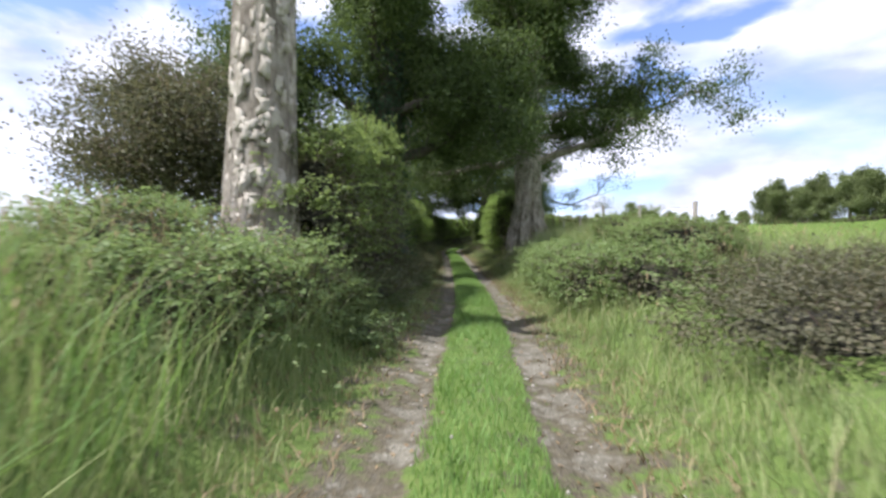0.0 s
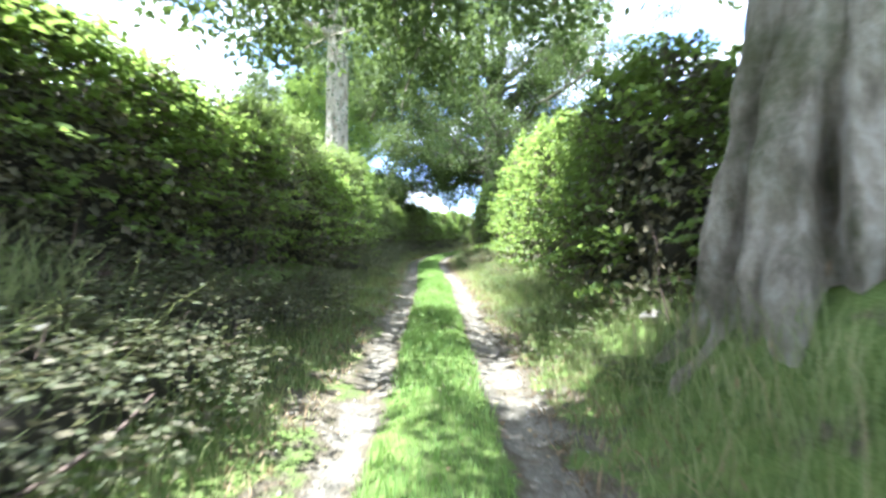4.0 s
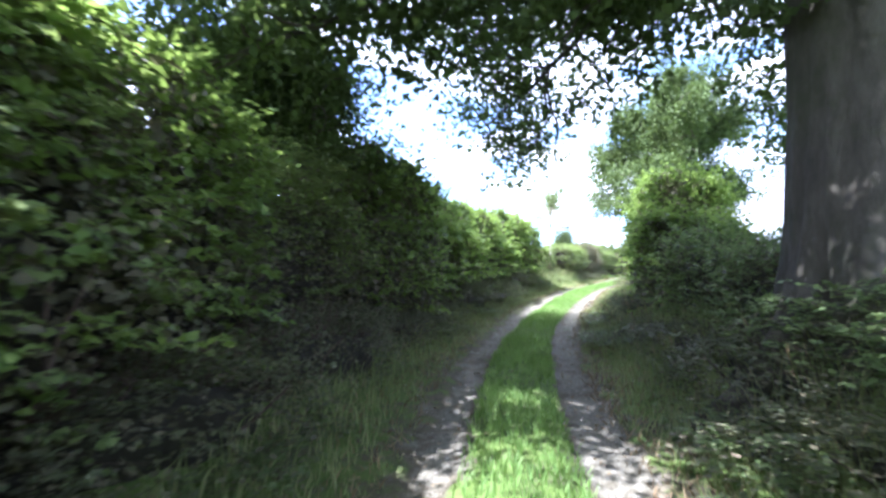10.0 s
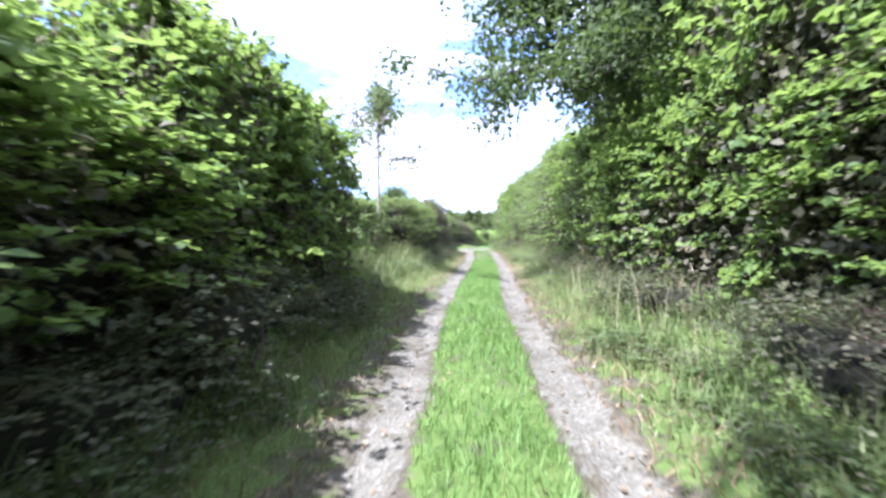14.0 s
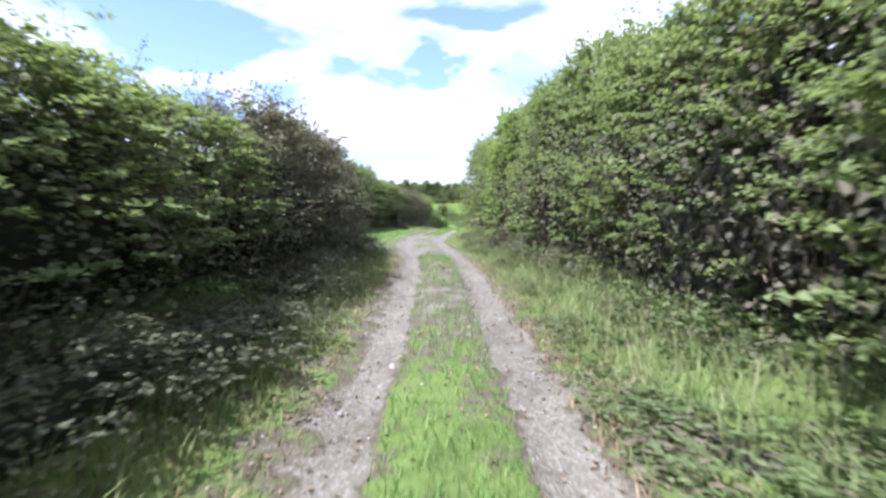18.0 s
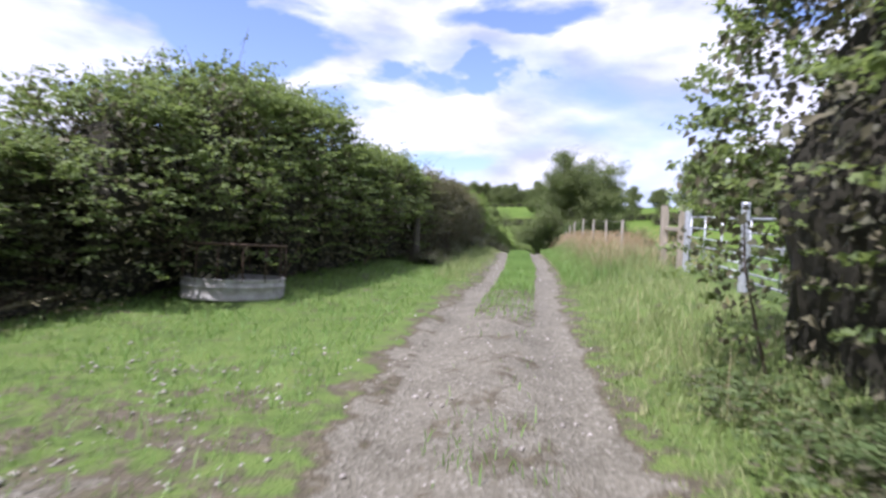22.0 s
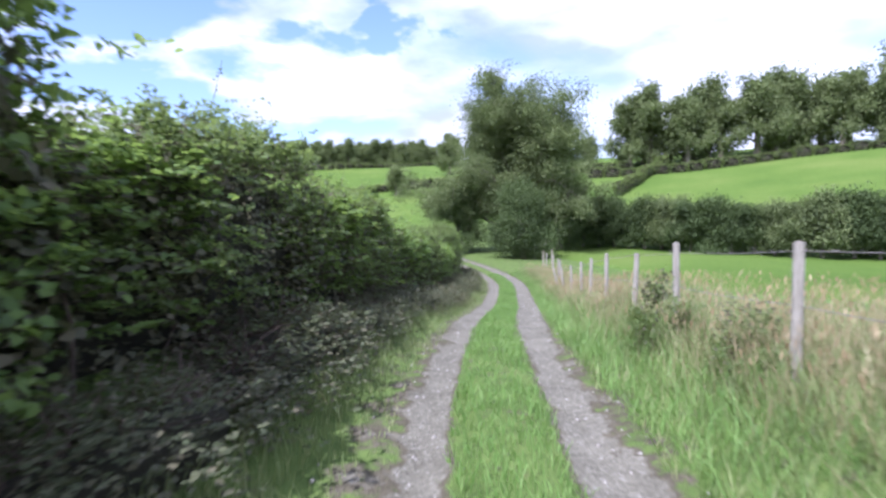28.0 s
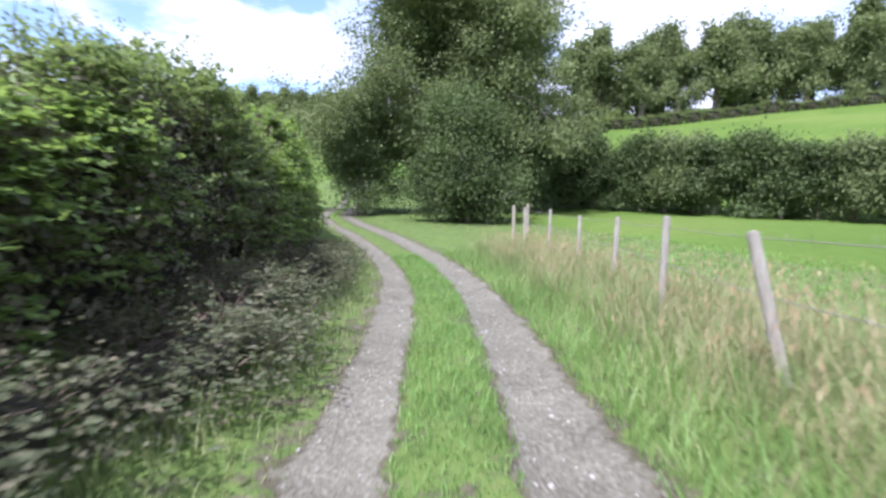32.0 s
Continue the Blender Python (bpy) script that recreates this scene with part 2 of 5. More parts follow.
VERGE = leafy("verge_grass", [(0.1, (0.100, 0.150, 0.042)), (0.45, (0.205, 0.275, 0.078)), (0.8, (0.330, 0.350, 0.142)), (1.0, (0.520, 0.450, 0.250))], (0.460, 0.530, 0.155), share=0.33)
HAY = leafy("seeding_grass", [(0.1, (0.18, 0.15, 0.07)), (0.5, (0.36, 0.29, 0.14)), (1.0, (0.54, 0.45, 0.26))], (0.45, 0.36, 0.18), share=0.3)
SORREL = leafy("sorrel_seed", [(0.1, (0.22, 0.13, 0.06)), (0.5, (0.42, 0.29, 0.14)), (1.0, (0.58, 0.47, 0.27))], (0.45, 0.30, 0.15), share=0.3)
WITHERED = leafy("withered_leaf", [(0.1, (0.10, 0.095, 0.045)), (0.5, (0.20, 0.185, 0.085)), (1.0, (0.34, 0.27, 0.14))], (0.3, 0.28, 0.12), share=0.25)
LITTER = leafy("dead_grass", [(0.1, (0.10, 0.065, 0.03)), (0.5, (0.22, 0.15, 0.07)), (1.0, (0.36, 0.28, 0.14))], (0.3, 0.22, 0.1), share=0.15)
# hedge inside: the shade between leaves and twigs is put into this brown
DARK = rough_surface("twig_shade", [(0.3, (0.022, 0.021, 0.014)), (0.5, (0.042, 0.040, 0.026)), (0.7, (0.066, 0.058, 0.038)), (0.85, (0.09, 0.072, 0.05))], 6.0, 0.8, dist=0.1)
# darker copy of the oak bark, with the shade under the crowns in its colour
SHADED_BARK = rough_surface("shaded_oak_bark", [(0.25, (0.05, 0.045, 0.034)), (0.5, (0.10, 0.090, 0.068)), (0.75, (0.15, 0.138, 0.108))], 3.2, 0.9, stretch=(2.2, 2.2, 0.7), fine=18, dist=0.05, moss=(0.06, 0.068, 0.03))
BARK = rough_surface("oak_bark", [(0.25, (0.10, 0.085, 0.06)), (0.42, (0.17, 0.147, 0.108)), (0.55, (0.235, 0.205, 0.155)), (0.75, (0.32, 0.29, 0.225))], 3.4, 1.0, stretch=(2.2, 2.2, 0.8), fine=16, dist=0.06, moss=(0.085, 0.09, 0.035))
GNARLED = rough_surface("gnarled_oak_bark", [(0.32, (0.15, 0.13, 0.09)), (0.45, (0.25, 0.225, 0.165)), (0.55, (0.34, 0.31, 0.235)), (0.70, (0.46, 0.43, 0.345))], 3.6, 1.0, stretch=(1.6, 1.6, 0.8), fine=18, dist=0.05, moss=(0.075, 0.088, 0.03))
PALE_BARK = rough_surface("weathered_trunk", [(0.30, (0.13, 0.108, 0.078)), (0.44, (0.24, 0.208, 0.16)), (0.58, (0.36, 0.325, 0.265)), (0.75, (0.46, 0.43, 0.37))], 3.0, 1.0, stretch=(2.0, 2.0, 0.9), fine=18, dist=0.05)
FLAKE = rough_surface("bleached_bark", [(0.28, (0.27, 0.24, 0.18)), (0.5, (0.42, 0.385, 0.31)), (0.75, (0.55, 0.515, 0.43))], 5.0, 0.8, stretch=(2, 2, 0.8), fine=30, dist=0.02)
TWIG = rough_surface("stem_bark", [(0.3, (0.065, 0.047, 0.036)), (0.7, (0.17, 0.13, 0.098))], 9.0, 0.5)
POST = rough_surface("weathered_post", [(0.25, (0.16, 0.14, 0.11)), (0.5, (0.30, 0.275, 0.225)), (0.8, (0.45, 0.42, 0.36))], 6.0, 0.5, stretch=(4, 4, 0.6), fine=40, dist=0.01)
NEW_WOOD = rough_surface("fresh_softwood", [(0.25, (0.19, 0.165, 0.12)), (0.55, (0.31, 0.275, 0.21)), (0.8, (0.42, 0.385, 0.31))], 5.0, 0.4, stretch=(4, 4, 0.5), fine=40, dist=0.008)
STONE = rough_surface("limestone", [(0.25, (0.20, 0.18, 0.15)), (0.55, (0.36, 0.335, 0.29)), (0.8, (0.52, 0.50, 0.45))], 7.0, 0.6)
CONCRETE = rough_surface("weathered_sheet", [(0.25, (0.18, 0.17, 0.15)), (0.5, (0.34, 0.33, 0.30)), (0.75, (0.52, 0.51, 0.48))], 5.0, 0.5)
GALV, gn, gl, gb = material("galvanised_steel")
gb.inputs["Metallic"].default_value, gb.inputs["Roughness"].default_value = 0.55, 0.5
g_nz = noise_node(gn, gl, 14.0)
g_cr = ramp_node(gn, [(0.3, (0.33, 0.35, 0.36)), (0.7, (0.52, 0.545, 0.555))])
gl(g_nz.outputs["Fac"], g_cr.inputs["Fac"])
gl(g_cr.outputs["Color"], gb.inputs["Base Color"])
WIRE, _, _, wb = material("rusty_wire")
wb.inputs["Base Color"].default_value, wb.inputs["Metallic"].default_value, wb.inputs["Roughness"].default_value = (0.30, 0.27, 0.24, 1), 0.6, 0.6

# feeder rails: dark brown that carries the dimness inside the hedge
SHADED_STEEL = rough_surface("shaded_steel", [(0.3, (0.05, 0.035, 0.025)), (0.7, (0.12, 0.08, 0.055))], 12.0, 0.4)

# the ground: gravel where "wear" is high, soil and turf elsewhere
GROUND, n, k, b = material("lane_ground")
at = n.new("ShaderNodeAttribute")
at.attribute_name = "wear"
edge = noise_node(n, k, 2.6, 9.0, 0.72)
m1 = n.new("ShaderNodeMath")
m1.operation = "MULTIPLY_ADD"
m1.inputs[1].default_value = 2.3
k(edge.outputs["Fac"], m1.inputs[0])
m2 = n.new("ShaderNodeMath")
m2.operation = "SUBTRACT"
m2.inputs[1].default_value = 1.15
k(at.outputs["Fac"], m1.inputs[2])
k(m1.outputs[0], m2.inputs[0])
fac = ramp_node(n, [(0.42, (0, 0, 0)), (0.58, (1, 1, 1))])
k(m2.outputs[0], fac.inputs["Fac"])
vor = n.new("ShaderNodeTexVoronoi")
vor.inputs["Scale"].default_value = 38.0
tco = n.new("ShaderNodeTexCoord")
k(tco.outputs["Object"], vor.inputs["Vector"])
stones = ramp_node(n, [(0.0, (0.060, 0.057, 0.040)), (0.4, (0.121, 0.113, 0.085)), (0.75, (0.198, 0.186, 0.146)), (1.0, (0.375, 0.358, 0.305))])
k(vor.outputs["Color"], stones.inputs["Fac"])
dust = noise_node(n, k, 1.6, 5.0)
dust_r = ramp_node(n, [(0.3, (0.087, 0.079, 0.055)), (0.7, (0.205, 0.189, 0.141))])
k(dust.outputs["Fac"], dust_r.inputs["Fac"])
gmix = n.new("ShaderNodeMix")
gmix.data_type = "RGBA"
gmix.inputs["Factor"].default_value = 0.5
k(stones.outputs["Color"], gmix.inputs["A"])
k(dust_r.outputs["Color"], gmix.inputs["B"])
turf = noise_node(n, k, 3.0, 8.0, 0.75)
turf_r = ramp_node(n, [(0.3, (0.038, 0.056, 0.016)), (0.48, (0.088, 0.134, 0.030)), (0.62, (0.112, 0.156, 0.038)), (0.75, (0.12, 0.12, 0.05)), (0.9, (0.18, 0.155, 0.085))])
k(turf.outputs["Fac"], turf_r.inputs["Fac"])
soil = noise_node(n, k, 9.0, 6.0, 0.7)
soil_r = ramp_node(n, [(0.3, (0.052, 0.044, 0.029)), (0.55, (0.095, 0.082, 0.053)), (0.75, (0.165, 0.142, 0.095))])
k(soil.outputs["Fac"], soil_r.inputs["Fac"])
fac2 = ramp_node(n, [(0.12, (0, 0, 0)), (0.34, (1, 1, 1))])
k(m2.outputs[0], fac2.inputs["Fac"])
earth = n.new("ShaderNodeMix")
earth.data_type = "RGBA"
k(fac2.outputs["Color"], earth.inputs["Factor"])
k(turf_r.outputs["Color"], earth.inputs["A"])
k(soil_r.outputs["Color"], earth.inputs["B"])
mix = n.new("ShaderNodeMix")
mix.data_type = "RGBA"
k(fac.outputs["Color"], mix.inputs["Factor"])
k(earth.outputs["Result"], mix.inputs["A"])
k(gmix.outputs["Result"], mix.inputs["B"])
k(mix.outputs["Result"], b.inputs["Base Color"])
b.inputs["Roughness"].default_value, b.inputs["Specular IOR Level"].default_value = 0.95, 0.2
bp = n.new("ShaderNodeBump")
bp.inputs["Strength"].default_value, bp.inputs["Distance"].default_value = 0.7, 0.02
k(vor.outputs["Distance"], bp.inputs["Height"])
k(bp.outputs["Normal"], b.inputs["Normal"])

# pasture for the wide ground
FIELD, n, k, b = material("pasture")
f1 = noise_node(n, k, 0.06, 6.0, 0.6)
f1r = ramp_node(n, [(0.3, (0.072, 0.124, 0.023)), (0.5, (0.097, 0.152, 0.030)), (0.7, (0.128, 0.172, 0.042))])
k(f1.outputs["Fac"], f1r.inputs["Fac"])
f2 = noise_node(n, k, 2.2, 8.0, 0.75)
f2r = ramp_node(n, [(0.3, (0.72, 0.74, 0.6)), (0.6, (1.0, 1.0, 1.0)), (0.8, (1.15, 1.08, 1.0))])
k(f2.outputs["Fac"], f2r.inputs["Fac"])
fm = n.new("ShaderNodeMix")
fm.data_type, fm.blend_type = "RGBA", "MULTIPLY"
fm.inputs["Factor"].default_value = 1.0
k(f1r.outputs["Color"], fm.inputs["A"])
k(f2r.outputs["Color"], fm.inputs["B"])
k(fm.outputs["Result"], b.inputs["Base Color"])
b.inputs["Roughness"].default_value, b.inputs["Specular IOR Level"].default_value = 0.9, 0.05
bp = n.new("ShaderNodeBump")
bp.inputs["Strength"].default_value, bp.inputs["Distance"].default_value = 0.6, 0.08
f3 = noise_node(n, k, 6.0, 6.0, 0.7)
k(f3.outputs["Fac"], bp.inputs["Height"])
k(bp.outputs["Normal"], b.inputs["Normal"])

# ---- the lane's line: x, y and height of its surface ----
LINE = np.array([
    (0.60, -24.0, -1.30), (0.25, -12.0, -0.60), (0.07, 0.0, 0.11), (0.64, 11.98, 0.89), (0.76, 23.98, 1.68), (0.70, 35.98, 2.70), (0.52, 47.98, 3.71), (1.98, 59.86, 4.70), (5.74, 71.24, 5.92), (10.39, 82.30, 6.83),
    (14.83, 93.44, 7.77), (18.70, 104.79, 8.49), (24.09, 115.52, 9.25), (29.32, 126.32, 9.69), (35.37, 136.66, 9.01), (42.33, 146.68, 7.62), (48.4, 156.2, 7.02), (51.9, 165.2, 6.92), (54.6, 174.6, 6.9), (58.6, 184.2, 6.9), (71.0, 205.4, 7.6),
])


def spline(ctrl, step=0.25):
    """A smooth curve through the control points, sampled at even steps."""
    p = np.vstack([2 * ctrl[0] - ctrl[1], ctrl, 2 * ctrl[-1] - ctrl[-2]])
    out = []
    for i in range(1, len(p) - 2):
        a, b_, c, d = p[i - 1], p[i], p[i + 1], p[i + 2]
        q = np.linspace(0, 1, 60, endpoint=False)[:, None]
        out.append(0.5 * (2 * b_ + (c - a) * q + (2 * a - 5 * b_ + 4 * c - d) * q**2 + (3 * b_ - a - 3 * c + d) * q**3))
    out = np.vstack(out + [ctrl[-1:]])
    d = np.r_[0, np.cumsum(np.hypot(*np.diff(out[:, :2], axis=0).T))]
    even = np.arange(0, d[-1], step)
    return np.c_[[np.interp(even, d, out[:, j]) for j in range(3)]].T


CL = spline(LINE)
S0 = -24.0          # the line begins 24 m behind the start
CS = S0 + 0.25 * np.arange(len(CL))
TAN = np.gradient(CL[:, :2], axis=0)
TAN /= np.linalg.norm(TAN, axis=1)[:, None]


def smooth(a, b_, x):
    q = np.clip((np.asarray(x, float) - a) / (b_ - a), 0, 1)
    return q * q * (3 - 2 * q)


def lane_xy(s, u):
    """World x, y of a place s metres along the lane and u metres to its right."""
    s, u = np.asarray(s, float), np.asarray(u, float)
    x, y = np.interp(s, CS, CL[:, 0]), np.interp(s, CS, CL[:, 1])
    tx, ty = np.interp(s, CS, TAN[:, 0]), np.interp(s, CS, TAN[:, 1])
    over = np.where(s < CS[0], s - CS[0], np.where(s > CS[-1], s - CS[-1], 0))
    return x + tx * over + ty * u, y + ty * over - tx * u


def heading(s):
    return math.degrees(math.atan2(-float(np.interp(s, CS, TAN[:, 0])), float(np.interp(s, CS, TAN[:, 1]))))


def lane_su(x, y):
    x, y = np.ravel(x), np.ravel(y)
    s, u = np.empty(len(x)), np.empty(len(x))
    some = CL[::4]
    for i in range(0, len(x), 4000):
        dx, dy = x[i:i + 4000, None] - some[:, 0], y[i:i + 4000, None] - some[:, 1]
        j = 4 * np.argmin(dx * dx + dy * dy, axis=1)
        ex, ey = x[i:i + 4000] - CL[j, 0], y[i:i + 4000] - CL[j, 1]
        s[i:i + 4000] = CS[j] + ex * TAN[j, 0] + ey * TAN[j, 1]
        u[i:i + 4000] = ex * TAN[j, 1] - ey * TAN[j, 0]
    return s, u


def track_z(s):
    return np.interp(s, CS, CL[:, 2])


# banks: height of the ground 3 to 4 m from the middle of the lane
BANK_S = [-30, 0, 8, 18, 34, 50, 60, 74, 92, 100, 112, 118, 130, 150, 170, 200]
BANK_L = [1.0, 1.0, 1.0, 1.0, 0.9, 0.8, 0.7, 0.6, 0.5, 0.05, -0.1, 0.2, 0.5, 0.6, 0.4, 0.3]
BANK_R = [0.6, 0.6, 0.85, 1.55, 1.0, 0.9, 0.8, 0.7, 0.7, 0.5, 0.4, 0.45, 0.5, 0.45, 0.2, 0.1]
VALLEY = np.array([(160, -100), (120, 60), (98, 107), (73, 183), (30, 225), (-60, 262), (-400, 330)], float)


def beyond_valley(x, y):
    """Signed distance from the valley's line, positive on its far side."""
    best = np.full(len(x), 1e9)
    sign = np.ones(len(x))
    for a, b_ in zip(VALLEY[:-1], VALLEY[1:]):
        d = b_ - a
        q = np.clip(((x - a[0]) * d[0] + (y - a[1]) * d[1]) / (d @ d), 0, 1)
        px, py = x - a[0] - q * d[0], y - a[1] - q * d[1]
        r = np.hypot(px, py)
        side = d[1] * px - d[0] * py
        sign = np.where(r < best, np.sign(side), sign)
        best = np.minimum(best, r)
    return best * sign


def land(x, y):
    """Height of the land."""
    shape = np.shape(x)
    x, y = np.ravel(np.asarray(x, float)), np.ravel(np.asarray(y, float))
    s, u = lane_su(x, y)
    t = track_z(s)
    a = np.abs(u - 0.15)
    rut = 0.05 * (1 - smooth(0.0, 0.36, np.abs(a - 0.66)))
    crown = 0.05 * (1 - smooth(0.1, 0.42, a))
    bank = np.where(u > 0, np.interp(s, BANK_S, BANK_R), np.interp(s, BANK_S, BANK_L))
    near = t - rut + crown + bank * np.where((u > 0) & (s > 112), smooth(1.2, 2.7, a), smooth(1.15, 3.2, a))
    near = near + 0.15 * np.exp(-((s - 24.8) ** 2 / 1.6 + (u - 2.5) ** 2 / 0.55)) * (u > 1.2)
    flat = t + bank + 0.02 * np.maximum(a - 4, 0) * (s < 95)
    v = beyond_valley(x, y)
    part = smooth(60, 130, y)
    hill = 6.8 + part * (0.19 * np.clip(v, 0, 110) + 0.06 * np.clip(v - 110, 0, 300) + 0.02 * np.clip(v - 410, 0, 2000))
    wide = np.where(v > 0, hill, 6.8 + 0.012 * np.minimum(-v, 150))
    w = smooth(5, 42, a) * smooth(92, 118, s) * (u > 0)
    w = np.maximum(w, smooth(-14, 4, v) * part)
    wave = 0.25 * np.sin(x * 0.11 + 1) * np.sin(y * 0.09) * smooth(6, 20, a)
    return ((1 - w) * np.where(a < 3.4, near, flat) + w * wide + wave).reshape(shape)


# ---- building helpers ----
def mesh_from(name, verts, faces, mats, smooth_faces=False):
    """A mesh from arrays; faces all have the same number of corners."""
    me = bpy.data.meshes.new(name)
    verts, faces = np.asarray(verts, np.float32), np.asarray(faces, np.int32)
    me.vertices.add(len(verts))
    me.vertices.foreach_set("co", verts.ravel())
    c = faces.shape[1]
    me.loops.add(faces.size)
    me.loops.foreach_set("vertex_index", faces.ravel())
    me.polygons.add(len(faces))
    me.polygons.foreach_set("loop_start", np.arange(0, faces.size, c, dtype=np.int32))
    me.polygons.foreach_set("loop_total", np.full(len(faces), c, np.int32))
    if smooth_faces:
        me.polygons.foreach_set("use_smooth", np.ones(len(faces), bool))
    for m in mats if isinstance(mats, (list, tuple)) else [mats]:
        me.materials.append(m)
    me.update(calc_edges=True)
    return me


def child(name, me, parent, label=""):
    ob = new(name, me)
    ob.parent = parent
    if label:
        ob["label"] = label
    return ob


def part(name, bm, mat, parent, label=""):
    me = bpy.data.meshes.new(name)
    bm.to_mesh(me)
    bm.free()
    me.materials.append(mat)
    return child(name, me, parent, label)


rng = np.random.default_rng(7)


def unit(v):
    return v / np.maximum(np.linalg.norm(v, axis=-1, keepdims=True), 1e-9)


def leaves(centres, normals, length, width, fold=0.25, droop=0.0):
    """Kite-shaped leaves, folded along the midrib: four corners and two faces each."""
    nn = len(centres)
    normals = unit(normals)
    side = unit(np.cross(normals, unit(rng.normal(size=(nn, 3)))))
    along = np.cross(side, normals)
    along[:, 2] -= droop
    along = unit(along)
    ln = (length * rng.uniform(0.65, 1.25, nn))[:, None]
    wd = (width * rng.uniform(0.65, 1.25, nn))[:, None]
    up = normals * fold * wd
    base, tip = centres - along * ln * 0.5, centres + along * ln * 0.5
    mid = centres - along * ln * 0.06
    verts = np.stack([base, mid + side * wd * 0.5 + up, tip, mid - side * wd * 0.5 + up], 1).reshape(-1, 3)
    i = 4 * np.arange(nn)[:, None]
    faces = np.stack([i + [0, 1, 2], i + [0, 2, 3]], 1).reshape(-1, 3)
    return verts, faces


def round_leaves(centres, normals, length, width, fold=0.2, droop=0.25):
    """Broad rounded leaves with a pointed tip: five corners and three faces each."""
    nn = len(centres)
    normals = unit(normals)
    side = unit(np.cross(normals, unit(rng.normal(size=(nn, 3)))))
    along = np.cross(side, normals)
    along[:, 2] -= droop
    along = unit(along)
    ln = (length * rng.uniform(0.6, 1.25, nn))[:, None]
    wd = (width * rng.uniform(0.7, 1.2, nn))[:, None]
    up = normals * fold * wd
    verts = np.stack([centres - along * ln * 0.5, centres - along * ln * 0.2 + side * wd * 0.48 + up, centres + along * ln * 0.22 + side * wd * 0.40 + up * 0.6,
                      centres + along * ln * 0.52 - up * 0.4, centres - along * ln * 0.05 - side * wd * 0.52 + up], 1).reshape(-1, 3)
    i = 5 * np.arange(nn)[:, None]
    faces = np.stack([i + [0, 1, 2], i + [0, 2, 3], i + [0, 3, 4]], 1).reshape(-1, 3)
    return verts, faces


def blades(x, y, z, height, width, lean=0.35):
    """Grass blades, bent over: two joints, three faces each."""
    nn = len(x)
    h = height * rng.uniform(0.5, 1.2, nn)
    a, b_ = rng.uniform(0, 2 * np.pi, nn), rng.uniform(0, 2 * np.pi, nn)
    bend = lean * h * rng.uniform(0.2, 1.5, nn)
    w = width * rng.uniform(0.7, 1.3, nn)
    sx, sy = np.cos(a) * w / 2, np.sin(a) * w / 2
    dx, dy = np.cos(b_) * bend, np.sin(b_) * bend
    p = np.stack([
        np.c_[x - sx, y - sy, z], np.c_[x + sx, y + sy, z],
        np.c_[x - sx * 0.8 + dx * 0.35, y - sy * 0.8 + dy * 0.35, z + h * 0.6], np.c_[x + sx * 0.8 + dx * 0.35, y + sy * 0.8 + dy * 0.35, z + h * 0.6],
        np.c_[x + dx, y + dy, z + h * 0.97]], 1).reshape(-1, 3)
    i = 5 * np.arange(nn)[:, None]
    return p, np.stack([i + [0, 1, 3], i + [0, 3, 2], i + [2, 3, 4]], 1).reshape(-1, 3)


def joined(parts):
    vs, fs, off = [], [], 0
    for v, f in parts:
        vs.append(v)
        fs.append(np.asarray(f) + off)
        off += len(v)
    return np.vstack(vs), np.vstack(fs)


def tube(points, radii, sides=7):
    """A tapered tube of quads along points."""
    pts, radii = np.asarray(points, float), np.asarray(radii, float)
    tan = unit(np.gradient(pts, axis=0))
    ref = np.where(np.abs(tan[:, 2:3]) > 0.9, [[1.0, 0, 0]], [[0, 0, 1.0]])
    a = unit(np.cross(tan, ref))
    for i in range(1, len(a)):
        a[i] = unit(a[i - 1] - tan[i] * (a[i - 1] @ tan[i]))
    b_ = np.cross(tan, a)
    th = np.linspace(0, 2 * np.pi, sides, endpoint=False)
    ring = pts[:, None] + radii[:, None, None] * (np.cos(th)[None, :, None] * a[:, None] + np.sin(th)[None, :, None] * b_[:, None])
    n_ = len(pts)
    i, j = np.meshgrid(np.arange(n_ - 1), np.arange(sides), indexing="ij")
    q = np.stack([i * sides + j, i * sides + (j + 1) % sides, (i + 1) * sides + (j + 1) % sides, (i + 1) * sides + j], -1).reshape(-1, 4)
    return ring.reshape(-1, 3), q


def lumps(p, scale, seed=0.0):
    """Smooth pseudo-noise, about -1 to 1."""
    x, y, z = (p * scale).T
    return (np.sin(1.7 * x + 1.3 * np.sin(y * 1.1 + seed)) + np.sin(1.9 * y + 1.1 * np.sin(z * 1.3 + 2 * seed)) + np.sin(1.5 * z + 1.2 * np.sin(x * 0.9 + 3 * seed))) / 3


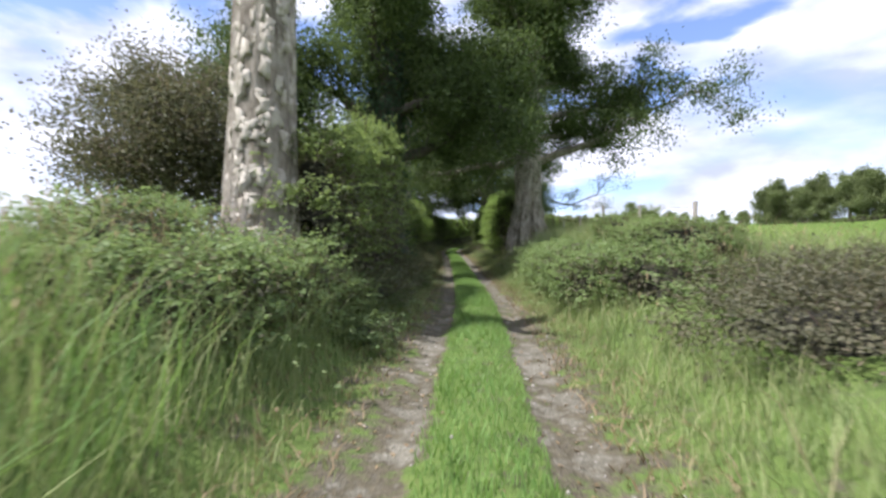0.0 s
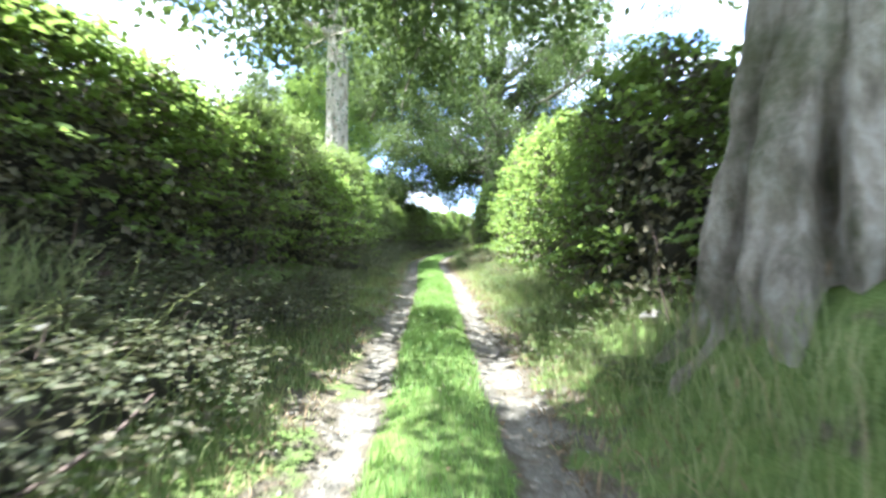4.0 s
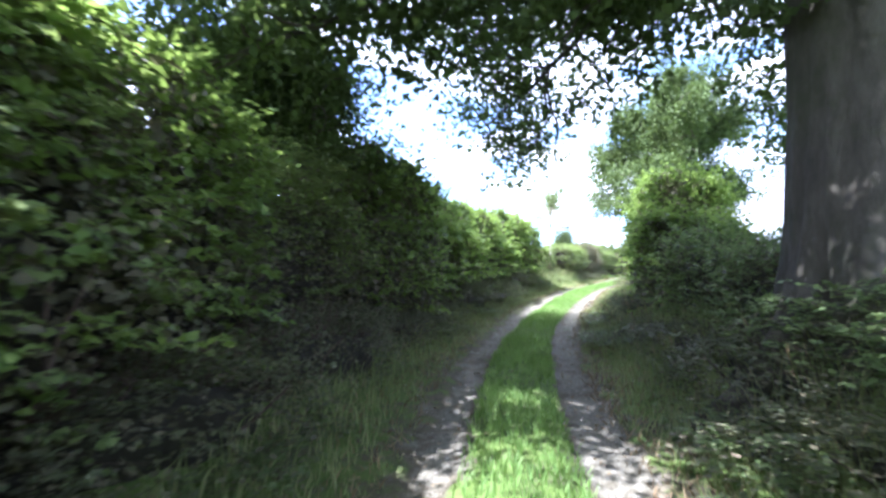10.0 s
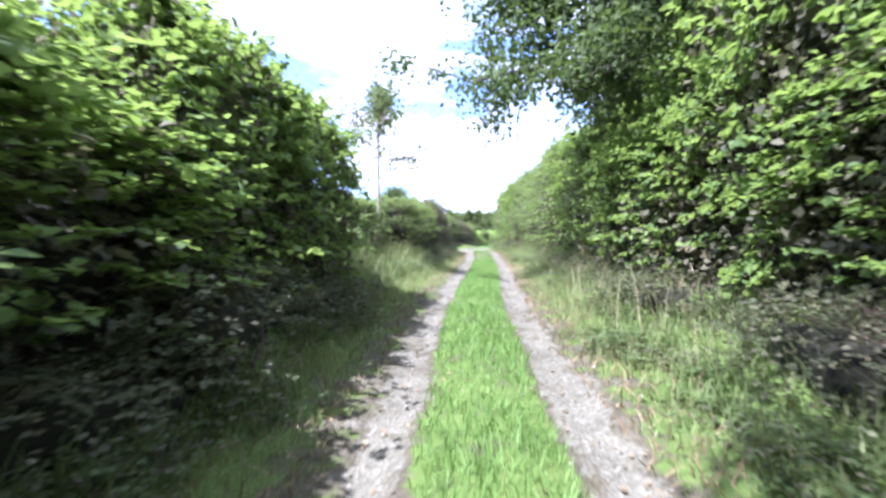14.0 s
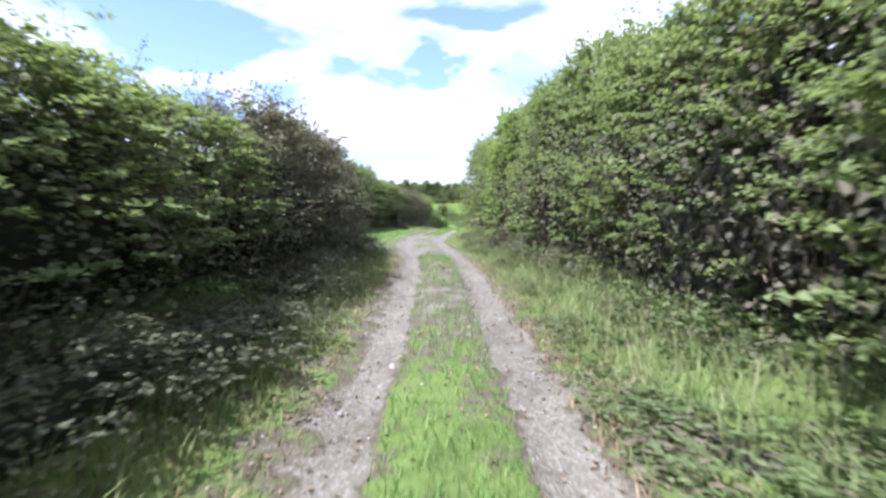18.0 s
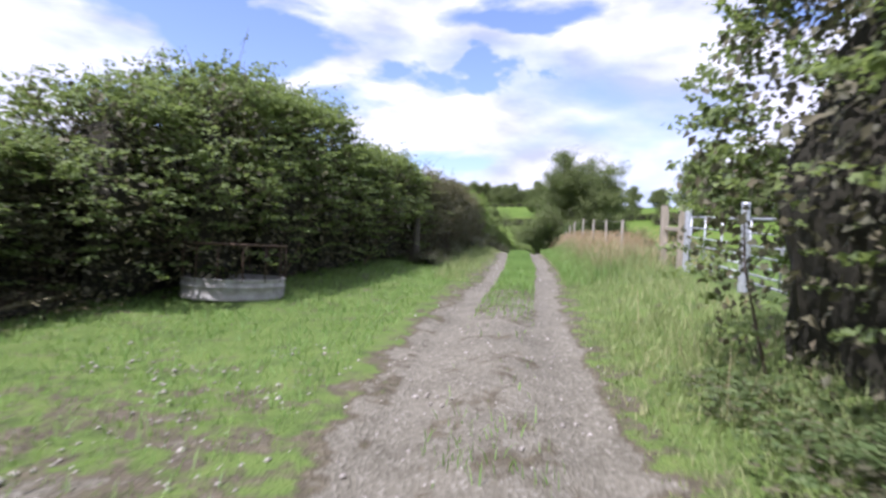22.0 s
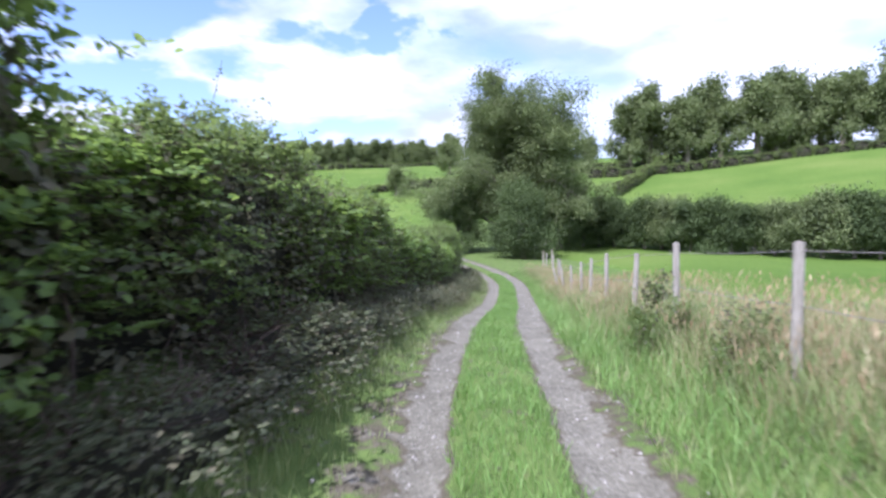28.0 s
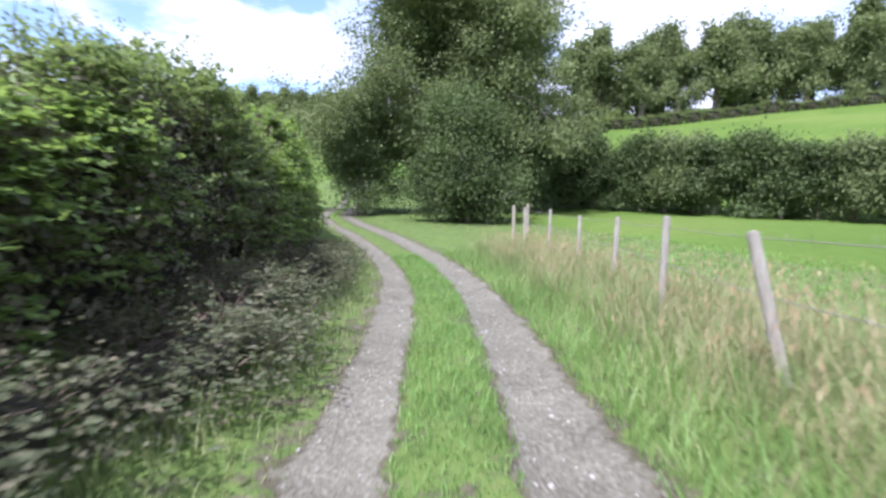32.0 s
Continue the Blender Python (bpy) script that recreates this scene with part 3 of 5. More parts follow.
# ---- the ground ----
def ground_sheet():
    def axis(lo, hi, step, far):
        mid = np.arange(lo, hi + 0.1, step)
        grow = np.cumsum(step * 1.35 ** np.arange(1, 40))
        grow = grow[grow < far]
        return np.r_[lo - grow[::-1], mid, hi + grow]
    gx, gy = axis(-45, 215, 2.6, 2600), axis(-45, 320, 2.6, 2600)
    x, y = np.meshgrid(gx, gy, indexing="ij")
    z = land(x, y)
    s, u = lane_su(x.ravel(), y.ravel())
    inside = (s > CS[0] + 2) & (s < CS[-1] - 2)
    z = z - (0.5 * (1 - smooth(6.0, 8.6, np.abs(u))) * inside).reshape(z.shape)
    ny = len(gy)
    i, j = np.meshgrid(np.arange(len(gx) - 1), np.arange(ny - 1), indexing="ij")
    q = np.stack([i * ny + j, (i + 1) * ny + j, (i + 1) * ny + j + 1, i * ny + j + 1], -1).reshape(-1, 4)
    me = mesh_from("ground", np.c_[x.ravel(), y.ravel(), z.ravel()], q, FIELD, True)
    tagged(new("ground", me), "green sloping pasture running up to a far hillside", "field", kind="structure")


def wear(s, u):
    c = (u - 0.12) / 0.8
    way = 0.05 * np.sin(0.9 * s) + 0.04 * np.sin(2.3 * s + 1)
    rut_l = smooth(-1.14, -0.90, c + way) * (1 - smooth(-0.66, -0.46, c + 0.6 * way))
    rut_r = smooth(0.48, 0.66, c - 0.5 * way) * (1 - smooth(1.02, 1.26, c + way))
    strong = 0.66 + 0.34 * smooth(84, 96, s) - 0.16 * smooth(112, 119, s) - 0.16 * (1 - smooth(16, 30, s))
    rut_l, rut_r = rut_l * strong, rut_r * strong
    both = np.maximum(rut_l, rut_r)
    bare = smooth(86, 91, s) * (1 - smooth(96, 98, s)) * 0.45 + smooth(97, 100, s) * (1 - smooth(111, 118, s)) * 0.62
    both = np.maximum(both, bare * smooth(-1.5, -1.2, c) * (1 - smooth(1.1, 1.4, c)))
    stony = smooth(98, 101, s) * (1 - smooth(106, 110, s)) * smooth(-4.2, -3.0, u) * (1 - smooth(-1.4, -1.0, u)) * 0.36
    wide = 0.85 * smooth(138, 150, s) * (smooth(-1.34, -1.1, c) * (1 - smooth(-0.62, -0.45, c)) + smooth(0.4, 0.55, c) * (1 - smooth(1.25, 1.45, c)))
    litter = 0.30 * (1 - smooth(1.2, 1.9, np.abs(c))) * (1 - smooth(0, 0.1, 0.6 - np.abs(c)))
    return np.clip(np.maximum.reduce([both, stony, wide, litter]), 0, 1)


def lane_strip():
    us = np.r_[-9.5, -8.6, -7.5, -6.5, -5.5, -4.7, -4.0, -3.5, -3.1, -2.7, -2.3, -2.0, np.arange(-1.8, 2.05, 0.1), 2.3, 2.7, 3.1, 3.5, 4.0, 4.7, 5.5, 6.5, 7.5, 8.6, 9.5]
    ss = np.arange(CS[0], CS[-1], 0.4)
    s, u = np.meshgrid(ss, us, indexing="ij")
    x, y = lane_xy(s, u)
    z = land(x, y) - 0.6 * smooth(8.6, 9.4, np.abs(u))
    rough = rng.normal(0, 0.008, z.shape)
    z = z + rough + 0.03 * np.sin(3 * x + 2 * np.sin(2 * y)) * smooth(1.6, 2.4, np.abs(u))
    nu = len(us)
    i, j = np.meshgrid(np.arange(len(ss) - 1), np.arange(nu - 1), indexing="ij")
    q = np.stack([i * nu + j, i * nu + j + 1, (i + 1) * nu + j + 1, (i + 1) * nu + j], -1)
    q = q[..., ::-1].reshape(-1, 4)
    me = mesh_from("road", np.c_[x.ravel(), y.ravel(), z.ravel()], q, GROUND, True)
    a = me.attributes.new("wear", "FLOAT", "POINT")
    a.data.foreach_set("value", wear(s, u).ravel().astype(np.float32))
    tagged(new("road", me), "narrow farm lane with two pale gravel wheel ruts", "lane", kind="structure")


ground_sheet()
lane_strip()


# ---- hedge bushes: a few kinds, each built once and then set out along the lane ----
def hedge_section(phi, y, half, high, long, over=0.12, seed=0.0, grow=0.0, rough=1.0, tuck=0.38):
    """A place on the lumpy skin of a hedge: phi runs from the foot of one face over the top to the foot of the other."""
    c, s_ = np.cos(phi), np.sin(phi)
    px = -np.sign(c) * np.abs(c) ** 0.55 * (half + grow) * (1 + over * np.sin(np.pi * np.clip(s_, 0, 1)) - tuck * (1 - s_) ** 2)
    pz = np.abs(s_) ** 0.8 * (high + grow)
    e = np.clip(np.abs(y) / (long / 2 + min(grow, 0.0)), 0, 1)
    close = np.sqrt(np.clip(1 - e ** 5, 0, 1))
    p = np.stack([px * (0.35 + 0.65 * close), y, pz * (0.55 + 0.45 * close)], -1)
    nrm = unit(np.stack([-c * high, 0.9 * np.sign(y) * e ** 4, s_ * half * 1.3 + 0.05], -1))
    bump = 0.20 * lumps(p, 1.5, seed) + 0.13 * lumps(p, 3.9, seed + 1) + 0.06 * lumps(p, 9.0, seed + 2)
    return p + nrm * (rough * bump)[:, None], nrm


def bush_kind(name, leaf_mat, shoots, size, half=0.98, high=3.0, long=3.9, over=0.12, seed=0.0, reach=(0.3, 0.75), per=20, bare=0.45, label="", category="hedge bush",
              stems=9, inset=0.66, broad=False, flat=1.0, tuck=0.38, lift=0.2, old=5600, whips=0, old_mat=None):
    """A hedge bush: leafy sprays in shelves over duller old leaves, a shell coloured dark as shade inside."""
    root = new(name)
    shape = round_leaves if broad else leaves
    n0 = shoots * 3
    phi = rng.uniform(0.0, np.pi, n0)
    y = rng.uniform(-long / 2, long / 2, n0)
    tuft = lumps(np.stack([np.cos(phi) * 2.2, y, np.sin(phi) * 2.2], -1), 1.9, seed + 4)
    keep = rng.uniform(size=n0) < np.clip(1.15 * np.sin(phi) ** 1.3 + bare, 0, 1) * np.where(phi > 2.1, 0.4, 1.0) * np.clip(0.8 + 0.55 * tuft, 0.25, 1)
    phi, y, tuft = phi[keep][:shoots], y[keep][:shoots], tuft[keep][:shoots]
    p, nrm = hedge_section(phi, y, half, high, long, over, seed, grow=-0.28, tuck=tuck)
    way = unit(nrm * [1, 1, 0.7] + [0, 0, lift] + 0.38 * rng.normal(size=p.shape))
    side = unit(np.cross(way, [0, 0, 1.0]) + 1e-6)
    ln = rng.uniform(*reach, len(p)) * (0.75 + 0.25 * np.sin(phi)) * (1 + 0.3 * tuft) * np.where(rng.uniform(size=len(p)) < 0.06, 1.7, 1.0)
    q = rng.uniform(0.0, 1.0, (len(p), per)) ** 0.75
    lat = rng.uniform(-1, 1, q.shape) * 0.30 * ln[:, None] * (1.05 - 0.75 * q)
    c = p[:, None] + way[:, None] * (q * ln[:, None])[..., None] + side[:, None] * lat[..., None] + rng.normal(size=(len(p), per, 3)) * size * 0.25
    c[..., 2] -= 0.22 * (q ** 2) * ln[:, None]
    face = unit(nrm[:, None] * 0.4 + [0, 0, flat] + 0.42 * rng.normal(size=c.shape))
    c, face = c.reshape(-1, 3), face.reshape(-1, 3)
    keep = c[:, 2] > -0.05
    groups = [shape(c[keep], face[keep], size, size * 0.82, droop=0.3)]
    # thin whippy shoots above the top
    wood = []
    for i in range(whips):
        foot, fn = hedge_section(np.array([rng.uniform(1.1, 1.9)]), np.array([rng.uniform(-0.45, 0.45) * long]), half, high, long, over, seed, grow=-0.15, tuck=tuck)
        tip = foot[0] + np.array([rng.uniform(-0.2, 0.2), rng.uniform(-0.2, 0.2), rng.uniform(0.4, 0.85)])
        wood.append(tube(np.array([foot[0], (foot[0] + tip) / 2 + 0.03 * rng.normal(size=3), tip]), [0.006, 0.005, 0.002], 3))
        t_ = rng.uniform(0.1, 1, (16, 1))
        groups.append(shape(foot[0] + (tip - foot[0]) * t_ + 0.045 * rng.normal(size=(16, 3)), rng.normal(size=(16, 3)) + [0, 0, 0.4], size * 0.75, size * 0.55))
    v, f = joined(groups)
    child("foliage", mesh_from(name + "_foliage", v, f, leaf_mat), root)
    # older, duller leaves between the sprays and the twigs
    ph, yy = rng.uniform(0.0, np.pi, old), rng.uniform(-long / 2 + 0.1, long / 2 - 0.1, old)
    deep_, dn = hedge_section(ph, yy, half, high, long, over, seed, grow=-0.3 * inset, rough=1.2, tuck=tuck)
    deep_ = deep_ + dn * (rng.uniform(-0.6, 0.25, old) * inset)[:, None]
    v, f = leaves(deep_, unit(dn * 0.6 + 0.7 * rng.normal(size=dn.shape) + [0, 0, 0.5]), size * 1.25, size * 1.0)
    child("old_leaves", mesh_from(name + "_old_leaves", v, f, old_mat or OLD_LEAF), root, "dull older leaves deep in the bush")
    # shell inside, its dark colour standing in for shade among the twigs
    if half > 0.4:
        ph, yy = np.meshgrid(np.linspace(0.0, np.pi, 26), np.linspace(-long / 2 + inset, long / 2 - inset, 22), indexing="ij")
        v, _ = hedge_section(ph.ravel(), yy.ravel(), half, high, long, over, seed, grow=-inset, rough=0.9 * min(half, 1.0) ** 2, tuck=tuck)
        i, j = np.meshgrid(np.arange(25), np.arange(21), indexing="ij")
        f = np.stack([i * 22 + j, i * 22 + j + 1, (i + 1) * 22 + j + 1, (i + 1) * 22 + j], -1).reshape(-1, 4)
        child("inner_shade", mesh_from(name + "_inner", v, f, DARK, True), root, "dark shell with the shade among the twigs in its colour")
    # bare twigs reaching out between the leaves
    if stems:
        ph, yy = rng.uniform(0.1, 1.7, 260), rng.uniform(-long / 2 + 0.3, long / 2 - 0.3, 260)
        a, dn = hedge_section(ph, yy, half, high, long, over, seed, grow=-inset - 0.05, rough=1.2, tuck=tuck)
        b_ = a + unit(dn + 0.7 * rng.normal(size=dn.shape) + [0, 0, 0.5]) * rng.uniform(0.3, 0.65, (len(a), 1))
        wood += [tube(np.array([p0, (p0 + p1) / 2 + 0.05 * rng.normal(size=3), p1]), [0.008, 0.006, 0.003], 3) for p0, p1 in zip(a, b_)]
    if wood:
        v, f = joined(wood)
        child("brushwood", mesh_from(name + "_twigs", v, f, TWIG), root, "thin bare brown twigs")["kind"] = "stuff"
    for i in range(stems):
        yy, sx = rng.uniform(-long / 2, long / 2), rng.choice([-1, 1], p=[0.85, 0.15])
        foot = np.array([sx * (half * (1 - tuck) - rng.uniform(0, 0.2)), yy, -0.1])
        pts = foot + np.linspace(0, 1, 5)[:, None] * np.array([sx * rng.uniform(0.05, 0.40), rng.uniform(-0.4, 0.4), min(rng.uniform(0.9, 1.6), 0.8 * high)]) + 0.03 * rng.normal(size=(5, 3))
        v, f = tube(pts, np.linspace(rng.uniform(0.012, 0.026), 0.006, 5), 5)
        child("stem", mesh_from("stem", v, f, TWIG, True), root)
    tagged(root, label, category)
    return root


KINDS = {
    "hazel": [bush_kind("hazel_bush", HAZEL, 820, 0.088, seed=k_, broad=True, per=19, bare=0.10, over=0.22, tuck=0.42, stems=13, whips=3, label="leafy green hazel bush in the clipped lane hedge") for k_ in (0.0, 2.1, 4.4)],
    "thorn": [bush_kind("hawthorn_bush", THORN, 820, 0.058, seed=k_, per=26, bare=0.20, over=0.2, tuck=0.42, stems=13, whips=7, reach=(0.25, 0.6), flat=0.8, lift=0.3, label="dense dark hawthorn bush in the lane hedge") for k_ in (1.0, 3.7)],
    "russet": [bush_kind("blackthorn_bush", RUSSET, 800, 0.055, seed=k_, per=26, reach=(0.3, 0.7), bare=0.34, over=0.16, whips=10, flat=0.7, lift=0.35, label="brownish blackthorn bush in the lane hedge") for k_ in (1.6, 5.2)],
    "bramble": [bush_kind("bramble_bush", BRAMBLE, 620, 0.062, half=0.95, high=1.6, long=3.0, seed=k_, per=18, bare=0.8, inset=0.42, flat=0.7, old=2200, whips=3, label="sprawling pale bramble bush on the lane bank", category="bush", stems=4) for k_ in (0.7, 3.1)],
    "dark_shrub": [bush_kind("thorn_thicket", OLD_LEAF, 760, 0.045, half=0.95, high=1.35, long=3.0, seed=k_, per=18, bare=0.7, inset=0.5, flat=0.4, lift=0.5, old=2600, whips=6, label="low dark thorn thicket on the grassy bank", category="bush", stems=5) for k_ in (2.5, 5.5)],
    "undergrowth": [bush_kind("weed_clump", UNDER, 380, 0.044, flat=0.45, half=0.6, high=1.15, long=2.8, seed=k_, per=15, reach=(0.25, 0.6), bare=0.9, inset=0.36, over=0.0, old=1100, lift=0.5, label="dull brownish weeds and dead stems at the hedge foot", category="weeds", stems=8) for k_ in (0.2, 2.2, 4.0)],
    "shrub": [bush_kind("thorn_shrub", THORN, 230, 0.036, half=0.3, high=1.15, long=0.75, seed=k_, per=17, reach=(0.18, 0.42), bare=0.7, inset=0.24, over=0.1, old=260, lift=0.4, label="small scrubby thorn shrub in the long verge grass", category="shrub", stems=0) for k_ in (1.2, 4.6)],
    "withered": [bush_kind("withered_weeds", WITHERED, 190, 0.045, flat=0.3, half=0.5, high=0.8, long=2.2, seed=k_, per=13, reach=(0.3, 0.8), bare=0.9, inset=0.36, over=0.0, old=700, lift=0.6, label="withered pale dock and bramble stems under the hedge", category="weeds", stems=7) for k_ in (0.9, 3.3)],
    "nettle": [bush_kind("nettle_clump", NETTLE, 380, 0.050, half=0.5, high=0.75, long=2.6, seed=k_, per=15, flat=0.45, reach=(0.25, 0.6), bare=0.9, inset=0.30, over=0.0, old=900, lift=0.6, label="rank green nettles and weeds under the hedge", category="weeds", stems=0) for k_ in (0.3, 2.7, 4.9)],
}


def leafy_top(root):
    """Height that the leaves of a bush reach."""
    me = next(o for o in root.children if o.name.startswith("foliage")).data
    z = np.empty(3 * len(me.vertices), np.float32)
    me.vertices.foreach_get("co", z)
    return float(np.percentile(z[2::3], 99.6))


NOMINAL = {kind: max(leafy_top(ob) for ob in obs) for kind, obs in KINDS.items()}
used = set()


def set_bush(kind, s, u, top, turn=0.0, stretch=1.0, deep=1.0, sink=0.05, luck=random):
    """One bush whose top stands so high above the lane's surface beside it."""
    x, y = (float(v) for v in lane_xy(s, u))
    fx, fy = lane_xy(s, u - math.copysign(0.95 * deep if kind not in ("nettle", "withered", "undergrowth", "shrub") else 0.4, u))
    z = float(min(land(np.array([x, fx]), np.array([y, fy])))) - sink
    root = luck.choice(KINDS[kind])
    high = (float(track_z(s)) + top - z) / NOMINAL[kind]
    flip = 180 if u > 0 else 0
    sc = Matrix.Diagonal((deep, stretch, high, 1))
    m = pose(x, y, z, 0, 0, heading(s) + flip + turn)
    if root.name in used:
        ob = copy_thing(root, m @ sc)
    else:
        ob, _ = root, used.add(root.name)
        ob.matrix_basis = m @ sc
    ob["group"] = "hedge along the lane"
    return ob


def hedge_run(s0, s1, u, top, kinds, step=2.35, wob=0.15, deep=1.0):
    luck = random.Random(int(10 * s0 + 7 * s1))
    s = s0
    while s < s1:
        q = (s - s0) / max(s1 - s0, 1e-6)
        h = np.interp(q, np.linspace(0, 1, len(top)), top) if isinstance(top, (list, tuple)) else top
        uu = np.interp(q, np.linspace(0, 1, len(u)), u) if isinstance(u, (list, tuple)) else u
        set_bush(luck.choice(kinds), s, uu + luck.uniform(-wob, wob), h * luck.uniform(0.96, 1.05), luck.uniform(-7, 7), luck.uniform(0.95, 1.15), deep * luck.uniform(0.92, 1.08), luck=luck)
        s += step * luck.uniform(0.9, 1.1)


# hedge on the left
hedge_run(9.5, 16.6, -2.8, [3.7, 4.1, 4.0], ["thorn"])
hedge_run(23.5, 38.0, [-3.9, -3.0, -2.9], [3.2, 3.5], ["hazel", "hazel", "thorn"])
hedge_run(40.5, 45.0, -2.9, [4.2, 3.9], ["hazel", "thorn"])
hedge_run(45.5, 50.0, -2.9, [3.8, 3.2], ["thorn"])
hedge_run(50.5, 58.5, -2.95, [2.75, 2.9], ["thorn", "thorn", "hazel"])
hedge_run(59.0, 74.0, -2.75, [3.1, 2.95, 2.9], ["hazel"])
hedge_run(76.5, 82.5, -3.7, [1.9, 2.1, 2.4], ["bramble", "bramble", "thorn"])
hedge_run(84.0, 91.0, -3.0, [2.4, 2.75], ["thorn", "russet", "thorn"])
hedge_run(92.0, 101.0, -2.85, [2.9, 3.2, 2.9], ["russet"])
hedge_run(103.5, 111.0, [-6.8, -7.4], [2.2, 2.5, 3.0], ["thorn", "russet", "thorn"])
for s_, u_, top_, d_ in ((109.8, -8.2, 2.3, 1.4), (111.3, -7.5, 2.7, 1.6), (112.8, -6.4, 3.7, 1.7), (114.0, -5.6, 4.3, 1.6), (115.4, -5.0, 3.7, 1.5),
                         (117.0, -4.4, 3.1, 1.3), (118.5, -4.0, 3.0, 1.2), (120.1, -3.7, 3.05, 1.1), (121.6, -3.5, 3.1, 1.1)):
    set_bush("thorn" if s_ < 121 else "russet", s_, u_, top_, random.uniform(-7, 7), 1.05, d_)
hedge_run(122.5, 134.0, -3.15, [3.5, 3.2, 3.4], ["russet"])
hedge_run(134.0, 146.0, -3.2, [3.2, 3.1], ["hazel", "hazel", "thorn"])
hedge_run(146.5, 171.0, [-3.4, -3.6], [2.8, 3.05, 3.2], ["hazel", "thorn", "hazel"])
hedge_run(172.0, 204.0, -3.4, 2.8, ["thorn", "hazel"])
# hedge on the right
hedge_run(9.0, 16.0, [3.0, 2.6, 2.9], [1.55, 2.1, 1.9], ["bramble"], step=1.7)
hedge_run(28.0, 45.0, [3.0, 3.2], [3.4, 3.7, 3.3], ["hazel", "hazel", "thorn"])
hedge_run(46.0, 50.5, 3.2, [3.1, 2.4], ["russet", "thorn"])
hedge_run(51.5, 60.0, 3.3, [1.6, 2.3], ["bramble"])
hedge_run(61.0, 80.0, [3.3, 3.1], [3.1, 3.6, 3.3], ["hazel", "thorn", "hazel"])
hedge_run(81.5, 107.2, [3.0, 3.0, 3.3], [3.45, 3.75, 4.05, 4.1], ["hazel", "hazel", "thorn"])
hedge_run(107.6, 109.0, 3.1, 4.0, ["thorn"], deep=1.1)
set_bush("hazel", 109.2, 4.2, 3.9, 95, 0.62, 0.9)
set_bush("thorn", 108.4, 4.0, 2.6, 70, 0.6, 0.8)
hedge_run(11.5, 16.5, 4.4, [2.2, 2.4], ["bramble"], step=2.0)
set_bush("dark_shrub", 5.0, 3.3, 1.45, 14, 0.85, 1.2)
set_bush("dark_shrub", 6.6, 4.6, 1.5, 40, 1.0, 1.1)


def weeds(s0, s1, u, top, kinds=("nettle",), step=2.0, wob=0.2):
    luck = random.Random(int(10 * s0 + 7 * s1))
    s = s0
    while s < s1:
        set_bush(luck.choice(kinds), s, u + luck.uniform(-wob, wob), top * luck.uniform(0.7, 1.3), luck.uniform(-12, 12), luck.uniform(0.8, 1.15), luck.uniform(0.8, 1.3), 0.08, luck)["group"] = "weeds under the hedge"
        s += step * luck.uniform(0.85, 1.3)


weeds(4.6, 9.0, -2.6, 1.7, ("bramble",), 1.5)
weeds(4.2, 8.0, -4.0, 2.3, ("bramble",), 1.7)
weeds(8.0, 74.0, -1.7, 0.55, step=3.4)
weeds(10.0, 74.0, -2.05, 1.25, ("undergrowth",), 2.1, 0.1)
weeds(18.0, 26.0, -2.7, 1.5, ("undergrowth",), 1.7, 0.2)
weeds(74.0, 84.0, -2.2, 1.0)
weeds(84.0, 98.5, -2.0, 1.2, ("undergrowth",), 2.0, 0.1)
weeds(119.5, 128.0, -2.5, 1.0, ("undergrowth",), 2.2, 0.1)
weeds(128.5, 171.0, -2.15, 1.25, ("undergrowth",), 2.1, 0.1)
weeds(151.3, 156.5, -2.2, 1.0, ("withered",), 1.1)
weeds(105.5, 109.5, 2.5, 0.85, ("nettle",), 1.3)
weeds(107.5, 111.0, -6.2, 0.75, ("withered",), 1.4)
weeds(26.0, 60.0, 2.1, 0.85)
weeds(60.0, 105.0, 2.0, 0.65, step=2.6)
weeds(28.0, 107.0, 2.45, 1.15, ("undergrowth", "nettle"), 2.1, 0.1)


# ---- trees ----
def wander(start, way, length, n_=8, crook=0.12, rise=0.0):
    pts, d = [np.array(start, float)], unit(np.array(way, float))
    for _ in range(n_):
        d = unit(d + crook * rng.normal(size=3) + [0, 0, rise])
        pts.append(pts[-1] + d * length / n_)
    return np.array(pts), d


